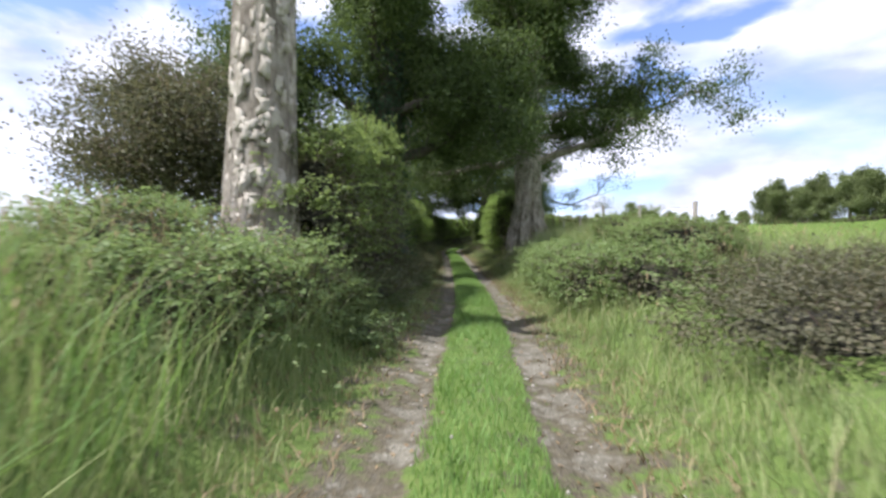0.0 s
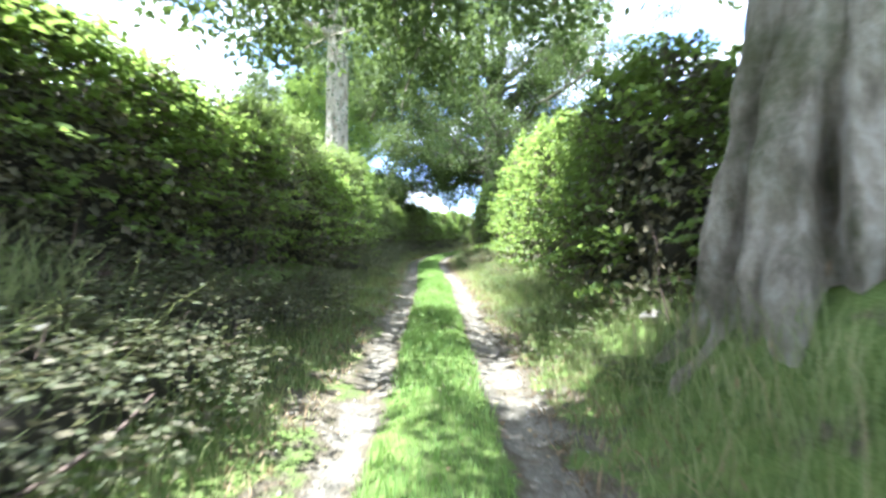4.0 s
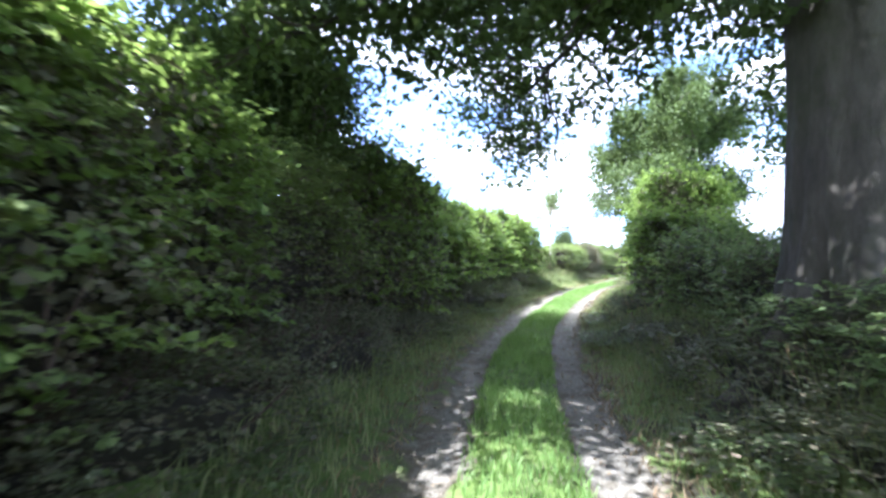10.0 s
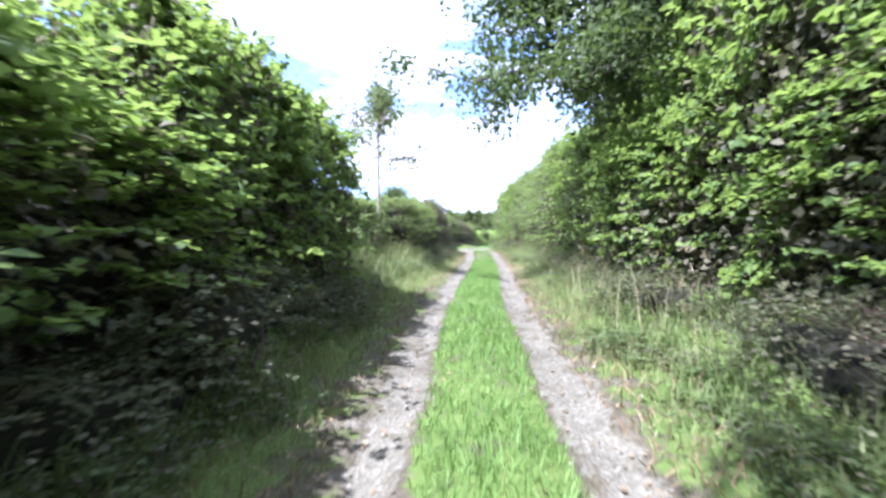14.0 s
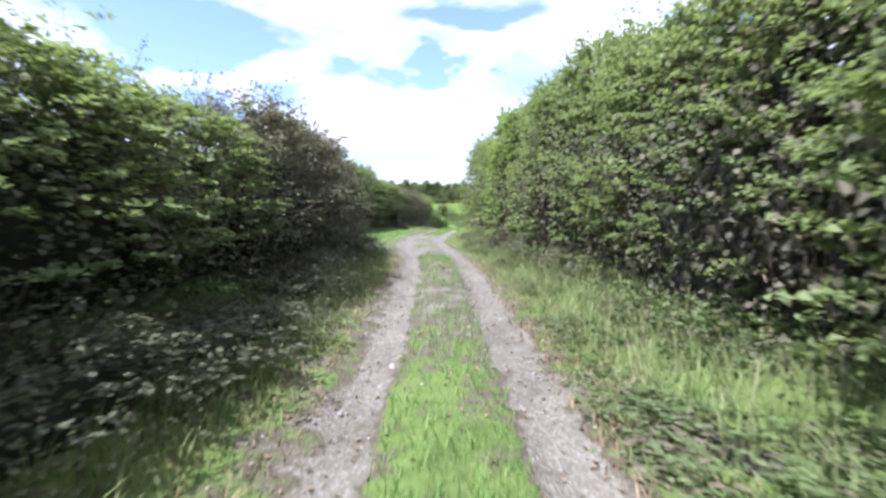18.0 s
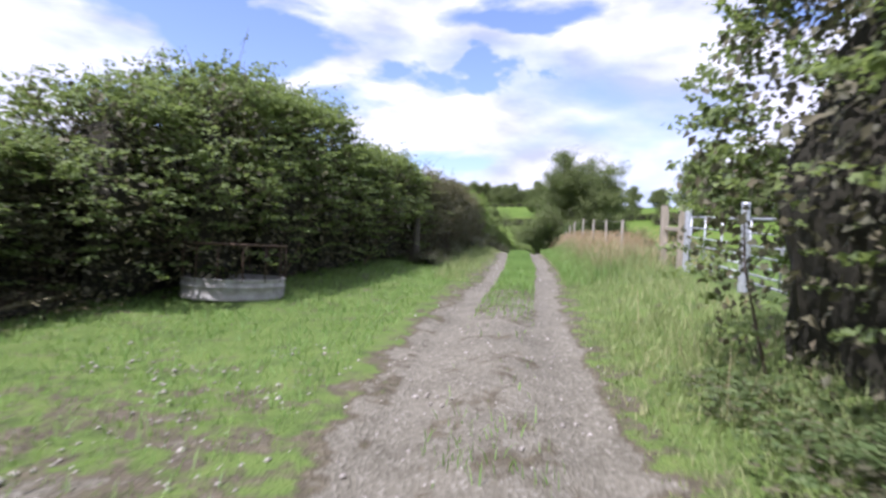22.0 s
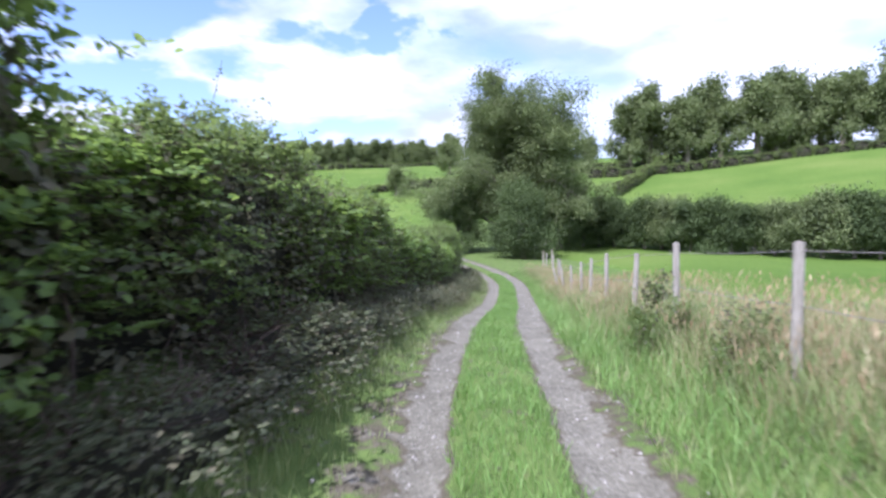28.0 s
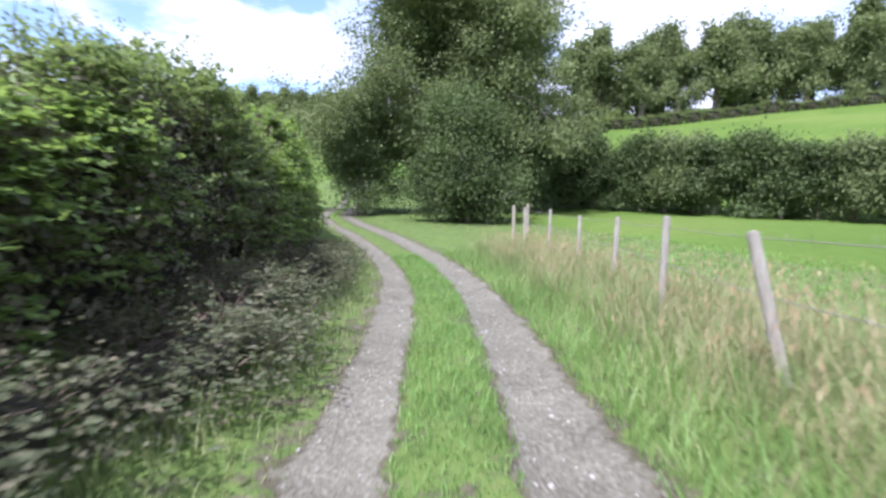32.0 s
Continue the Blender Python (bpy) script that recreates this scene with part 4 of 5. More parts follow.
def trunk_mesh(name, radius, high, flare, mat, lean=(0.0, 0.0), sides=40, furrow=0.05, taper=0.35, roots=8, seed=0.0, gnarl=0.0):
    hs = np.r_[np.linspace(-0.9, 2.4, 52), np.linspace(2.6, high, 30)] if gnarl else np.r_[np.linspace(-0.9, 1.2, 16), np.linspace(1.35, high, 34)]
    th = np.linspace(0, 2 * np.pi, sides, endpoint=False)
    h, a = np.meshgrid(hs, th, indexing="ij")
    r = radius * (1 - taper * np.clip(h, 0, None) / high)
    foot = np.exp(-np.clip(h + 0.1, -0.5, None) / 0.6) * flare
    flute = np.abs(np.cos(0.5 * roots * a + seed + 0.5 * np.sin(2 * a) + 0.15 * h)) ** 0.7
    r = r + foot * (0.15 + 0.85 * flute) + 0.09 * radius * (flute - 0.6) * np.exp(-np.clip(h, 0, None) / 2.2)
    r = r * (1 + furrow * np.sin(11 * a + 1.5 * np.sin(0.8 * h + seed) + 0.6 * np.sin(3 * h)) * 0.6 + furrow * np.sin(23 * a + 2 * np.sin(1.3 * h)) * 0.4)
    if gnarl:
        # heavy buttress roots, standing clear of one another towards the ground, and burrs above them
        toe = np.abs(np.cos(3.5 * a + 0.5 * np.sin(1.7 * a + seed) + 0.25 * np.sin(1.9 * h)))
        low_ = np.exp(-np.clip(h - 1.0, 0, None) / 0.65)
        r = r + gnarl * low_ * (1.0 * smooth(0.28, 0.62, toe) - 0.5) * (1 + 0.25 * np.sin(5 * h + 4 * a))
        q3 = np.stack([np.cos(a), np.sin(a), h], -1).reshape(-1, 3)
        burr = (0.6 * lumps(q3, 2.6, seed) + 0.5 * lumps(q3, 5.5, seed + 1)).reshape(h.shape)
        r = r + 0.13 * burr * np.exp(-np.clip(h - 1.3, 0, None) / 0.9)
    p = np.stack([r * np.cos(a), r * np.sin(a), h], -1).reshape(-1, 3)
    p[:, :2] *= (1 + 0.07 * lumps(p, 1.6, seed))[:, None]
    p[:, 0] += lean[0] * np.clip(p[:, 2], 0, None)
    p[:, 1] += lean[1] * np.clip(p[:, 2], 0, None)
    n_ = len(hs)
    i, j = np.meshgrid(np.arange(n_ - 1), np.arange(sides), indexing="ij")
    f = np.stack([i * sides + j, i * sides + (j + 1) % sides, (i + 1) * sides + (j + 1) % sides, (i + 1) * sides + j], -1).reshape(-1, 4)
    return mesh_from(name, p, f, mat, True)


def tree(name, label, radius, high, crown, low, bark, leaf_mat, leaf, clusters, per, flare=0.35, limbs=11, lean=(0.0, 0.0), spread=0.48, seed=1, sides=40, ivy=0, droop=0.0, squash=0.8, furrow=0.06, narrow=0.55, clear=0.4, aim=(), gnarl=0.0, twiggy=True):
    """A tree about its own foot: furrowed trunk, crooked limbs, and leaves in many loose sprays with gaps between."""
    global rng
    keep, rng = rng, np.random.default_rng(seed)
    root = new(name)
    top = high * 0.72
    child("trunk", trunk_mesh("trunk", radius, top, flare, bark, lean, sides, furrow, seed=seed, gnarl=gnarl), root)
    woods, tips = [], []
    for i in range(limbs):
        q = (i + 0.5) / limbs
        h0 = low + (top - low) * q ** 0.9
        az = i * 2.4 + rng.uniform(-0.4, 0.4)
        reach = crown * (1 - narrow * q) * rng.uniform(0.75, 1.1)
        start = np.array([lean[0] * h0, lean[1] * h0, h0])
        way = np.array([np.cos(az), np.sin(az), 0.25 + 0.9 * q])
        pts, _ = wander(start, way, reach, 9, 0.2, 0.05 - droop)
        pts[:, 2] = np.maximum(pts[:, 2], clear)
        rr = radius * (0.33 - 0.15 * q)
        woods.append(tube(pts, np.linspace(rr, 0.03, len(pts)), 8 if twiggy else 5))
        for kx in range(2, 10):
            for _ in range(2):
                d = unit(pts[kx] - pts[kx - 1]) + 0.75 * rng.normal(size=3) + [0, 0, 0.1 - droop]
                p2, _ = wander(pts[kx], d, reach * rng.uniform(0.2, 0.45), 5, 0.3)
                p2[:, 2] = np.maximum(p2[:, 2], clear)
                if twiggy:
                    woods.append(tube(p2, np.linspace(max(0.05 * radius, 0.022), 0.01, 6), 3))
                tips.extend(p2[2:])
    for az, h0, reach in aim:
        pts, _ = wander((lean[0] * h0, lean[1] * h0, h0), (math.cos(az), math.sin(az), 0.12), reach, 9, 0.14, -0.01)
        pts[:, 2] = np.maximum(pts[:, 2], clear)
        woods.append(tube(pts, np.linspace(0.12 * radius, 0.02, len(pts)), 8))
        for kx in range(2, 10):
            for _ in range(3):
                p2, _ = wander(pts[kx], unit(pts[kx] - pts[kx - 1]) + 0.8 * rng.normal(size=3), reach * rng.uniform(0.15, 0.35), 5, 0.3)
                p2[:, 2] = np.maximum(p2[:, 2], clear)
                woods.append(tube(p2, np.linspace(0.025, 0.01, 6), 4))
                tips.extend(list(p2[1:]))
    v, f = joined(woods)
    child("branchwork", mesh_from("branchwork", v, f, bark, True), root)
    tips = np.array(tips)
    pick = tips[rng.integers(0, len(tips), clusters)] + np.clip(rng.normal(size=(clusters, 3)), -1.3, 1.3) * spread * 0.6
    c = np.repeat(pick, per, axis=0) + np.clip(rng.normal(size=(clusters * per, 3)), -1.5, 1.5) * spread * np.array([1, 1, squash]) * np.repeat(rng.uniform(0.35, 1.0, clusters), per)[:, None]
    c = c[c[:, 2] > clear]
    nrm = unit(rng.normal(size=c.shape) * 0.8 + [0, 0, 0.7])
    v, f = leaves(c, nrm, leaf, leaf * 0.7, droop=0.2)
    child("crown", mesh_from("crown", v, f, leaf_mat), root)
    if ivy:
        h = rng.uniform(-0.1, top, ivy)
        a = rng.uniform(0, 2 * np.pi, ivy)
        r = radius * (1 - 0.35 * h / top) + flare * np.exp(-h / 0.55) * 0.6 + rng.exponential(0.15, ivy)
        c = np.stack([r * np.cos(a) + lean[0] * h, r * np.sin(a) + lean[1] * h, h], -1)
        nrm = unit(np.stack([np.cos(a), np.sin(a), 0.3 + 0 * a], -1) + 0.5 * rng.normal(size=c.shape))
        v, f = leaves(c, nrm, 0.10, 0.09)
        child("ivy", mesh_from("ivy", v, f, IVY), root, "dark glossy ivy climbing the trunk")
    rng = keep
    return tagged(root, label, "tree")


def stand(ob, s, u, turn=0.0, size=1.0, sink=0.1):
    x, y = (float(v) for v in lane_xy(s, u))
    z = float(land(np.array([x]), np.array([y]))[0]) - sink
    ob.matrix_basis = pose(x, y, z, 0, 0, turn) @ Matrix.Scale(size, 4)
    return ob


# dead pale trunk, broken off
dead = new("dead_tree")
child("trunk", trunk_mesh("dead_trunk", 0.50, 6.5, 0.28, PALE_BARK, (0.0, 0.0), 56, 0.06, 0.22, 5, 2.0), dead)
for a_, h_ in ((0.6, 4.6), (2.9, 5.3), (4.4, 5.8)):
    pts, _ = wander((0.3 * math.cos(a_), 0.3 * math.sin(a_), h_), (math.cos(a_), math.sin(a_), 0.9), 1.9, 8, 0.16)
    v, f = tube(pts, np.linspace(0.16, 0.05, 9), 9)
    child("limb", mesh_from("dead_limb", v, f, PALE_BARK, True), dead)
tagged(dead, "bare bleached dead tree trunk beside the lane", "tree")
stand(dead, 7.75, -3.1)

# plates of bleached bark still clinging to it
flakes = []
for i in range(520):
    h_, a_ = rng.uniform(0.3, 6.4), rng.uniform(0, 2 * np.pi)
    r_ = 0.50 * (1 - 0.22 * h_ / 6.5) + 0.28 * math.exp(-h_ / 0.6) * 0.4 + 0.012
    ha, hh = rng.uniform(0.07, 0.20), rng.uniform(0.08, 0.30)
    g = np.array([(u_, v_) for v_ in (-1, -0.4, 0.4, 1) for u_ in (-1, 0, 1)], float)
    g += 0.28 * rng.normal(size=g.shape)
    th, hz = a_ + g[:, 0] * ha, h_ + g[:, 1] * hh * 0.5
    lift_ = r_ + 0.016 * rng.uniform(size=12)
    top_ = np.stack([lift_ * np.cos(th), lift_ * np.sin(th), hz], -1)
    base_ = top_ * [1 - 0.05 / r_, 1 - 0.05 / r_, 1]
    quads = [(3 * j + i_, 3 * j + i_ + 1, 3 * j + i_ + 4, 3 * j + i_ + 3) for j in range(3) for i_ in range(2)]
    rim = [0, 1, 2, 5, 8, 11, 10, 9, 6, 3]
    quads += [(rim[j], rim[j - 1], rim[j - 1] + 12, rim[j] + 12) for j in range(10)]
    flakes.append((np.vstack([top_, base_]), np.array(quads)))
v, f = joined(flakes)
child("flaking_bark", mesh_from("flaking_bark", v, f, FLAKE), dead, "cream bleached bark flaking off in plates")["kind"] = "stuff"

stand(tree("oak_tree", "big oak with a dark ivy-clad trunk on the lane bank", 0.74, 14, 7.0, 3.2, SHADED_BARK, OAK, 0.14, 2500, 34, ivy=9500, seed=11, clear=2.9), 20.1, -2.95, 40)
stand(tree("oak_tree", "massive old oak with flared buttress roots on the bank", 0.66, 16, 7.6, 3.5, GNARLED, OAK, 0.14, 3600, 36, flare=0.20, seed=12, droop=0.05, sides=132, limbs=20, furrow=0.03, clear=2.9, gnarl=0.36), 24.9, 3.15, 0, sink=0.3)
stand(tree("oak_tree", "crooked pale-barked oak with thin foliage", 0.45, 17, 7.0, 7.0, PALE_BARK, OAK, 0.14, 2000, 34, clear=5.8, seed=13, limbs=16, ivy=900, lean=(-0.03, 0.02)), 40.4, -3.3, 80)
stand(tree("oak_tree", "large oak leaning over the lane with hanging leaves", 0.70, 16, 10.5, 3.6, SHADED_BARK, OAK, 0.14, 4600, 36, flare=0.5, seed=14, sides=64, droop=0.05, limbs=34, clear=2.9, narrow=0.12, aim=[(math.radians(90 + heading(56.0) - 160 + a_), h_, 7.0) for a_, h_ in ((-30, 4.3), (-8, 4.6), (55, 4.8), (80, 4.4), (105, 4.8), (150, 4.6), (-60, 5.5), (-85, 7.5), (-110, 6.0), (-130, 8.0))]), 54.4, 3.3, 160)
stand(tree("oak_tree", "spreading oak behind the hedge with low hanging branches", 0.5, 13, 8.5, 4.6, SHADED_BARK, OAK, 0.14, 3000, 34, seed=15, droop=0.03, limbs=22, clear=4.3, narrow=0.4), 55.5, -6.4, 20)
stand(tree("oak_tree", "round dark green oak with drooping sprays in the hedge", 0.34, 9.0, 4.6, 2.6, SHADED_BARK, OAK, 0.13, 1300, 56, seed=16, droop=0.06, limbs=18, clear=2.4, spread=0.42, narrow=0.4), 74.8, 4.0, 70)
stand(tree("maple_tree", "dense dark field maple rising behind the hedge", 0.22, 5.0, 2.4, 1.6, SHADED_BARK, OAK, 0.11, 1400, 30, seed=24, limbs=16, flare=0.1, clear=2.2), 57.6, -4.3, 15)
stand(tree("maple_tree", "leafy field maple rising above the lane hedge", 0.2, 8.0, 3.0, 2.4, SHADED_BARK, HAZEL, 0.11, 1000, 44, seed=26, limbs=16, flare=0.1, clear=2.6, spread=0.4), 43.5, -4.7, 50)
stand(tree("ash_sapling", "slender young ash sapling above the brambles", 0.05, 6.2, 1.3, 2.8, PALE_BARK, ASH, 0.11, 90, 22, flare=0.02, limbs=9, spread=0.26, seed=17, sides=10), 80.0, -2.75)
stand(tree("hawthorn_tree", "bushy dark hawthorn tree behind the grass bank", 0.16, 4.6, 2.9, 0.5, BARK, RUSSET, 0.09, 1300, 32, seed=18, limbs=16, flare=0.1, narrow=0.35), 13.0, -7.4)
stand(tree("maple_tree", "leafy field maple standing behind the dead trunk", 0.2, 8.5, 3.6, 1.6, SHADED_BARK, OAK, 0.11, 1500, 30, seed=25, limbs=16, flare=0.1), 17.5, -6.6, 50)
stand(tree("hawthorn_tree", "small hawthorn tree rising from the hedge end", 0.12, 5.2, 1.8, 1.0, BARK, OAK, 0.085, 1100, 36, seed=19, limbs=14, flare=0.1), 104.6, -5.9)

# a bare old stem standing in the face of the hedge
stub = new("hedge_trunk", trunk_mesh("hedge_trunk", 0.10, 1.25, 0.07, SHADED_BARK, (0.04, -0.03), 20, 0.08, 0.4, 5, 3.0))
tagged(stub, "gnarled dark old hawthorn trunk in the hedge face", "tree trunk")
stand(stub, 118.6, -2.75, 30)

# large tree at the foot of the slope, with the bushes under it
big = tree("ash_tree", "tall full-crowned ash tree at the bend of the lane", 0.6, 17.5, 12.0, 2.0, BARK, ASH, 0.22, 4200, 50, seed=21, limbs=34, spread=0.85, flare=0.4, narrow=0.42)
def place(ob, x, y, turn=0.0, size=1.0, sink=0.1):
    z = float(land(np.array([float(x)]), np.array([float(y)]))[0]) - sink
    ob.matrix_basis = pose(x, y, z, 0, 0, turn) @ Matrix.Scale(size, 4)
    return ob
place(big, 64.5, 178.0, 30, 0.93)
under = tree("willow_bush", "rounded dull green willow bush by the field corner", 0.2, 6.5, 2.4, 0.5, BARK, OAK, 0.13, 900, 46, seed=22, limbs=18, spread=0.6, flare=0.1)
place(under, 59.0, 168.8, 0, 1.25, 0.9)
dark_bush = tree("holly_tree", "dark low tree at the end of the field hedge", 0.25, 9, 4.2, 0.8, BARK, OAK, 0.18, 1200, 28, seed=23, limbs=16, spread=0.8)
place(dark_bush, 70.5, 178.0)
place(copy_thing(dark_bush, Matrix()), 58.5, 180.0, 120, 0.9)

# field hedge across the valley: tall untrimmed bushes, then hillside trees
far_kinds = [tree("hedgerow_tree", "tall untrimmed hawthorn in the field hedge", 0.15, 6.6, 2.6, 0.3, BARK, m_, 0.24, 700, 16, seed=s_, limbs=14, spread=0.6, sides=12, flare=0.1, twiggy=False) for m_, s_ in ((ASH, 31), (OAK, 32), (OAK, 33))]
first = set()


def repeat(kinds, x, y, turn, size, group):
    ob = random.choice(kinds)
    if ob.name in first:
        ob = copy_thing(ob, Matrix())
    else:
        first.add(ob.name)
    place(ob, x, y, turn, size)
    ob["group"] = group
    return ob


for i in range(48):
    q = i / 47
    repeat(far_kinds, 74.5 + 26 * q + random.uniform(-0.6, 0.6), 181 - 84 * q, random.uniform(0, 360), random.uniform(0.82, 1.02), "hedge across the field")
hill_kinds = [tree("oak_tree", "rounded oak in the hillside tree row", 0.5, h_, 6.5, 1.2, BARK, m_, 0.50, 800, 12, seed=s_, limbs=13, spread=1.0, sides=12, twiggy=False) for h_, s_, m_ in ((15, 41, ASH), (17, 42, ASH), (13, 43, ASH))]
for i in range(30):
    q = i / 29
    repeat(hill_kinds, 140 + 70 * q + random.uniform(-3, 3), 236 - 70 * q + random.uniform(-4, 4), random.uniform(0, 360), random.uniform(1.0, 1.45), "trees on the hillside")
for x_, y_ in ((112, 262), (121, 256), (129, 250), (137, 247), (104, 268)):
    repeat(hill_kinds, x_, y_, random.uniform(0, 360), random.uniform(0.6, 0.8), "trees on the hillside")
# wood on the left shoulder of the hill
for i in range(64):
    q = (i % 32 + random.random()) / 32
    repeat(hill_kinds[:2], 30 + 112 * q, 336 - 16 * q + 14 * (i // 32) + random.uniform(-4, 6), random.uniform(0, 360), random.uniform(0.62, 0.8), "wood on the hill")
repeat(hill_kinds, 77.0, 243.0, 30, 0.55, "trees on the hillside")


low_kind = bush_kind("hawthorn_bush", THORN, 190, 0.20, seed=6.0, per=9, stems=0, old=400)
low_first = []


def repeat_low():
    if low_first:
        return copy_thing(low_kind, Matrix())
    low_first.append(1)
    return low_kind


def field_hedge(a, b_, top):
    """A low clipped hedge over the hill, of bushes set end to end."""
    a, b_ = Vector(a), Vector(b_)
    n_ = max(int((b_ - a).length / 3.6), 1)
    turn = math.degrees(math.atan2(-(b_ - a).x, (b_ - a).y))
    for i in range(n_):
        p = a.lerp(b_, (i + 0.5) / n_)
        ob = repeat_low()
        z = float(land(np.array([p.x]), np.array([p.y]))[0])
        ob.matrix_basis = pose(p.x, p.y, z - 0.1, 0, 0, turn + random.uniform(-5, 5)) @ Matrix.Diagonal((random.uniform(0.8, 1.2), 1.15, top / 3 * random.uniform(0.8, 1.25), 1))
        tagged(ob, "low dark hedge bush between the hillside fields", "hedge bush", "hedges on the hill")


field_hedge((40, 262), (138, 232), 2.2)
field_hedge((34, 326), (124, 312), 2.0)
field_hedge((118, 226), (214, 150), 2.2)
field_hedge((104, 203), (150, 230), 2.6)
for i in range(12):
    repeat(hill_kinds, 46 + 9 * i + random.uniform(-2, 2), -6 + 9 * i, random.uniform(0, 360), random.uniform(0.24, 0.34), "bushes along the field edge")


# ---- grass ----
def scatter(s0, s1, u0, u1, per_m2):
    n_ = int(max(s1 - s0, 0) * abs(u1 - u0) * per_m2)
    return rng.uniform(s0, s1, n_), rng.uniform(u0, u1, n_)


def grass(name, label, mat, s, u, height, width, lean=0.35, cat="grass"):
    x, y = lane_xy(s, u)
    z = land(x, y) - 0.015
    v, f = blades(x, y, z, height, width, lean)
    tagged(new(name, mesh_from(name, v, f, mat)), label, cat, kind="stuff")


s, u = scatter(-6, 172, -0.33, 0.57, 640)
keep = rng.uniform(size=len(s)) < (1 - np.clip(wear(s, u) * 1.3, 0, 1)) * np.where((s > 86) & (s < 98), 0.5, np.where((s >= 98) & (s < 112), 0.08 + 0.6 * (np.sin(1.3 * s) > 0.75), 1.0))
s, u = s[keep], u[keep]
tuft = 0.55 + 0.45 * np.sin(2.1 * s + np.sin(3 * u)) * np.sin(0.7 * s)
grass("middle_grass", "bright green grass strip between the wheel ruts", GRASS, s, u, 0.06 + 0.10 * np.clip(tuft, 0, 1), 0.010, 0.55)
s, u = [], []
for s0, s1, u0, u1, d in ((-6, 98, -1.8, -0.76, 240), (116, 172, -1.75, -0.80, 240), (-6, 112, 1.06, 2.4, 320), (106, 172, 1.14, 3.4, 280)):
    a_, b_ = scatter(s0, s1, u0, u1, d)
    s.append(a_), u.append(b_)
s, u = np.concatenate(s), np.concatenate(u)
keep = rng.uniform(size=len(s)) > wear(s, u) * 1.6
s, u = s[keep], u[keep]
grass("verge_grass", "uneven green grass along both verges of the lane", VERGE, s, u, np.clip(0.07 + 0.28 * (np.abs(u - 0.1) - 0.9), 0.06, 0.40) * np.where((s > 98) & (s < 116), 0.55, 1.0), 0.010, 0.5)
s, u = [], []
for s0, s1, u0, u1, d in ((-8, 3.4, -5.5, -1.6, 150), (3.4, 9, -2.6, -1.6, 110), (3.4, 9, -6.5, -4.6, 120), (18.5, 25, -4.2, -1.7, 170), (-8, 9, 4.4, 6.5, 110), (9, 15, 4.5, 6.5, 110), (15, 23, 2.2, 6.5, 120), (23, 28, 3.9, 6.5, 110), (74, 84, -3.2, -1.7, 120), (118, 172, 2.0, 4.2, 210), (49, 58, 2.0, 3.4, 110)):
    a_, b_ = scatter(s0, s1, u0, u1, d)
    s.append(a_), u.append(b_)
s, u = np.concatenate(s), np.concatenate(u)
grass("tall_grass", "tall rank grass on the banks of the lane", VERGE, s, u, 0.62 + 0.25 * (s < 10) - 0.24 * (s > 118), 0.010, 0.6)
s, u = scatter(-8, 3.6, -5.5, -1.6, 150)
a_, b_ = scatter(116, 172, 1.2, 2.4, 250)
c_, d_ = scatter(98, 118, -6.2, -1.25, 260)
pick = rng.uniform(size=len(c_)) > wear(c_, d_) * 1.5
s, u = np.r_[s, a_, c_[pick]], np.r_[u, b_, d_[pick]]
grass("rank_grass", "lush drooping yellow-green grass on the bank", GRASS, s, u, np.where(s < 10, 0.85, np.where(u < 0, 0.11, 0.30)), 0.010, 0.7)
s, u = [], []
for s0, s1, u0, u1, d in ((-8, 7, -5.5, -1.8, 45), (-8, 26, 3.0, 6.5, 12), (74, 84, -3.2, -1.9, 12), (117, 142, 2.0, 3.4, 360), (117, 142, 3.4, 4.8, 160), (142, 172, 1.9, 3.3, 210), (142, 172, 3.3, 4.6, 80), (128, 172, 1.6, 2.1, 30), (-6, 112, 1.5, 2.1, 8)):
    a_, b_ = scatter(s0, s1, u0, u1, d)
    s.append(a_), u.append(b_)
s, u = np.concatenate(s), np.concatenate(u)
keep = (s < 100) | (rng.uniform(size=len(s)) < 0.5 + 0.42 * np.sin(1.3 * s + np.sin(2.2 * u)) * np.sin(0.45 * s + 1.5 * u))
s, u = s[keep], u[keep]
grass("seeding_grass", "straw-coloured seeding grass stems on the verge", HAY, s, u, 0.78 - 0.16 * (s > 118), 0.006, 0.55)
order = rng.permutation(len(s))
s, u = s[order], u[order]
n_ = int(len(s) * 0.8)
x, y = lane_xy(s[:n_], u[:n_])
head = np.c_[x + rng.normal(0, 0.06, n_), y + rng.normal(0, 0.06, n_), land(x, y) + rng.uniform(0.5, 0.9, n_) * np.where(s[:n_] > 118, 0.78, 1.0)]
v, f = leaves(head, unit(rng.normal(size=head.shape) * [1, 1, 0.3]), 0.10, 0.016, 0.1, 2.0)
tagged(new("seed_heads", mesh_from("seed_heads", v, f, SORREL)), "pale feathery seed heads over the verge grass", "grass", kind="stuff")
s, u = scatter(-6, 98, 0.95, 1.75, 150)
a_, b_ = scatter(-6, 98, -1.7, -0.8, 110)
s, u = np.r_[s, a_], np.r_[u, b_]
grass("dead_grass", "flattened dry grass at the edges of the ruts", LITTER, s, u, 0.12, 0.012, 1.6)
s, u = scatter(-6, 100, -1.5, 1.7, 26)
keep = (rng.uniform(size=len(s)) < 0.25 + wear(s, u))
x, y = lane_xy(s[keep], u[keep])
c = np.c_[x, y, land(x, y) + 0.012]
v, f = leaves(c, unit(rng.normal(size=c.shape) * 0.3 + [0, 0, 1]), 0.05, 0.035)
tagged(new("fallen_leaves", mesh_from("fallen_leaves", v, f, LITTER)), "dry brown fallen leaves littering the wheel ruts", "leaf litter", kind="stuff")


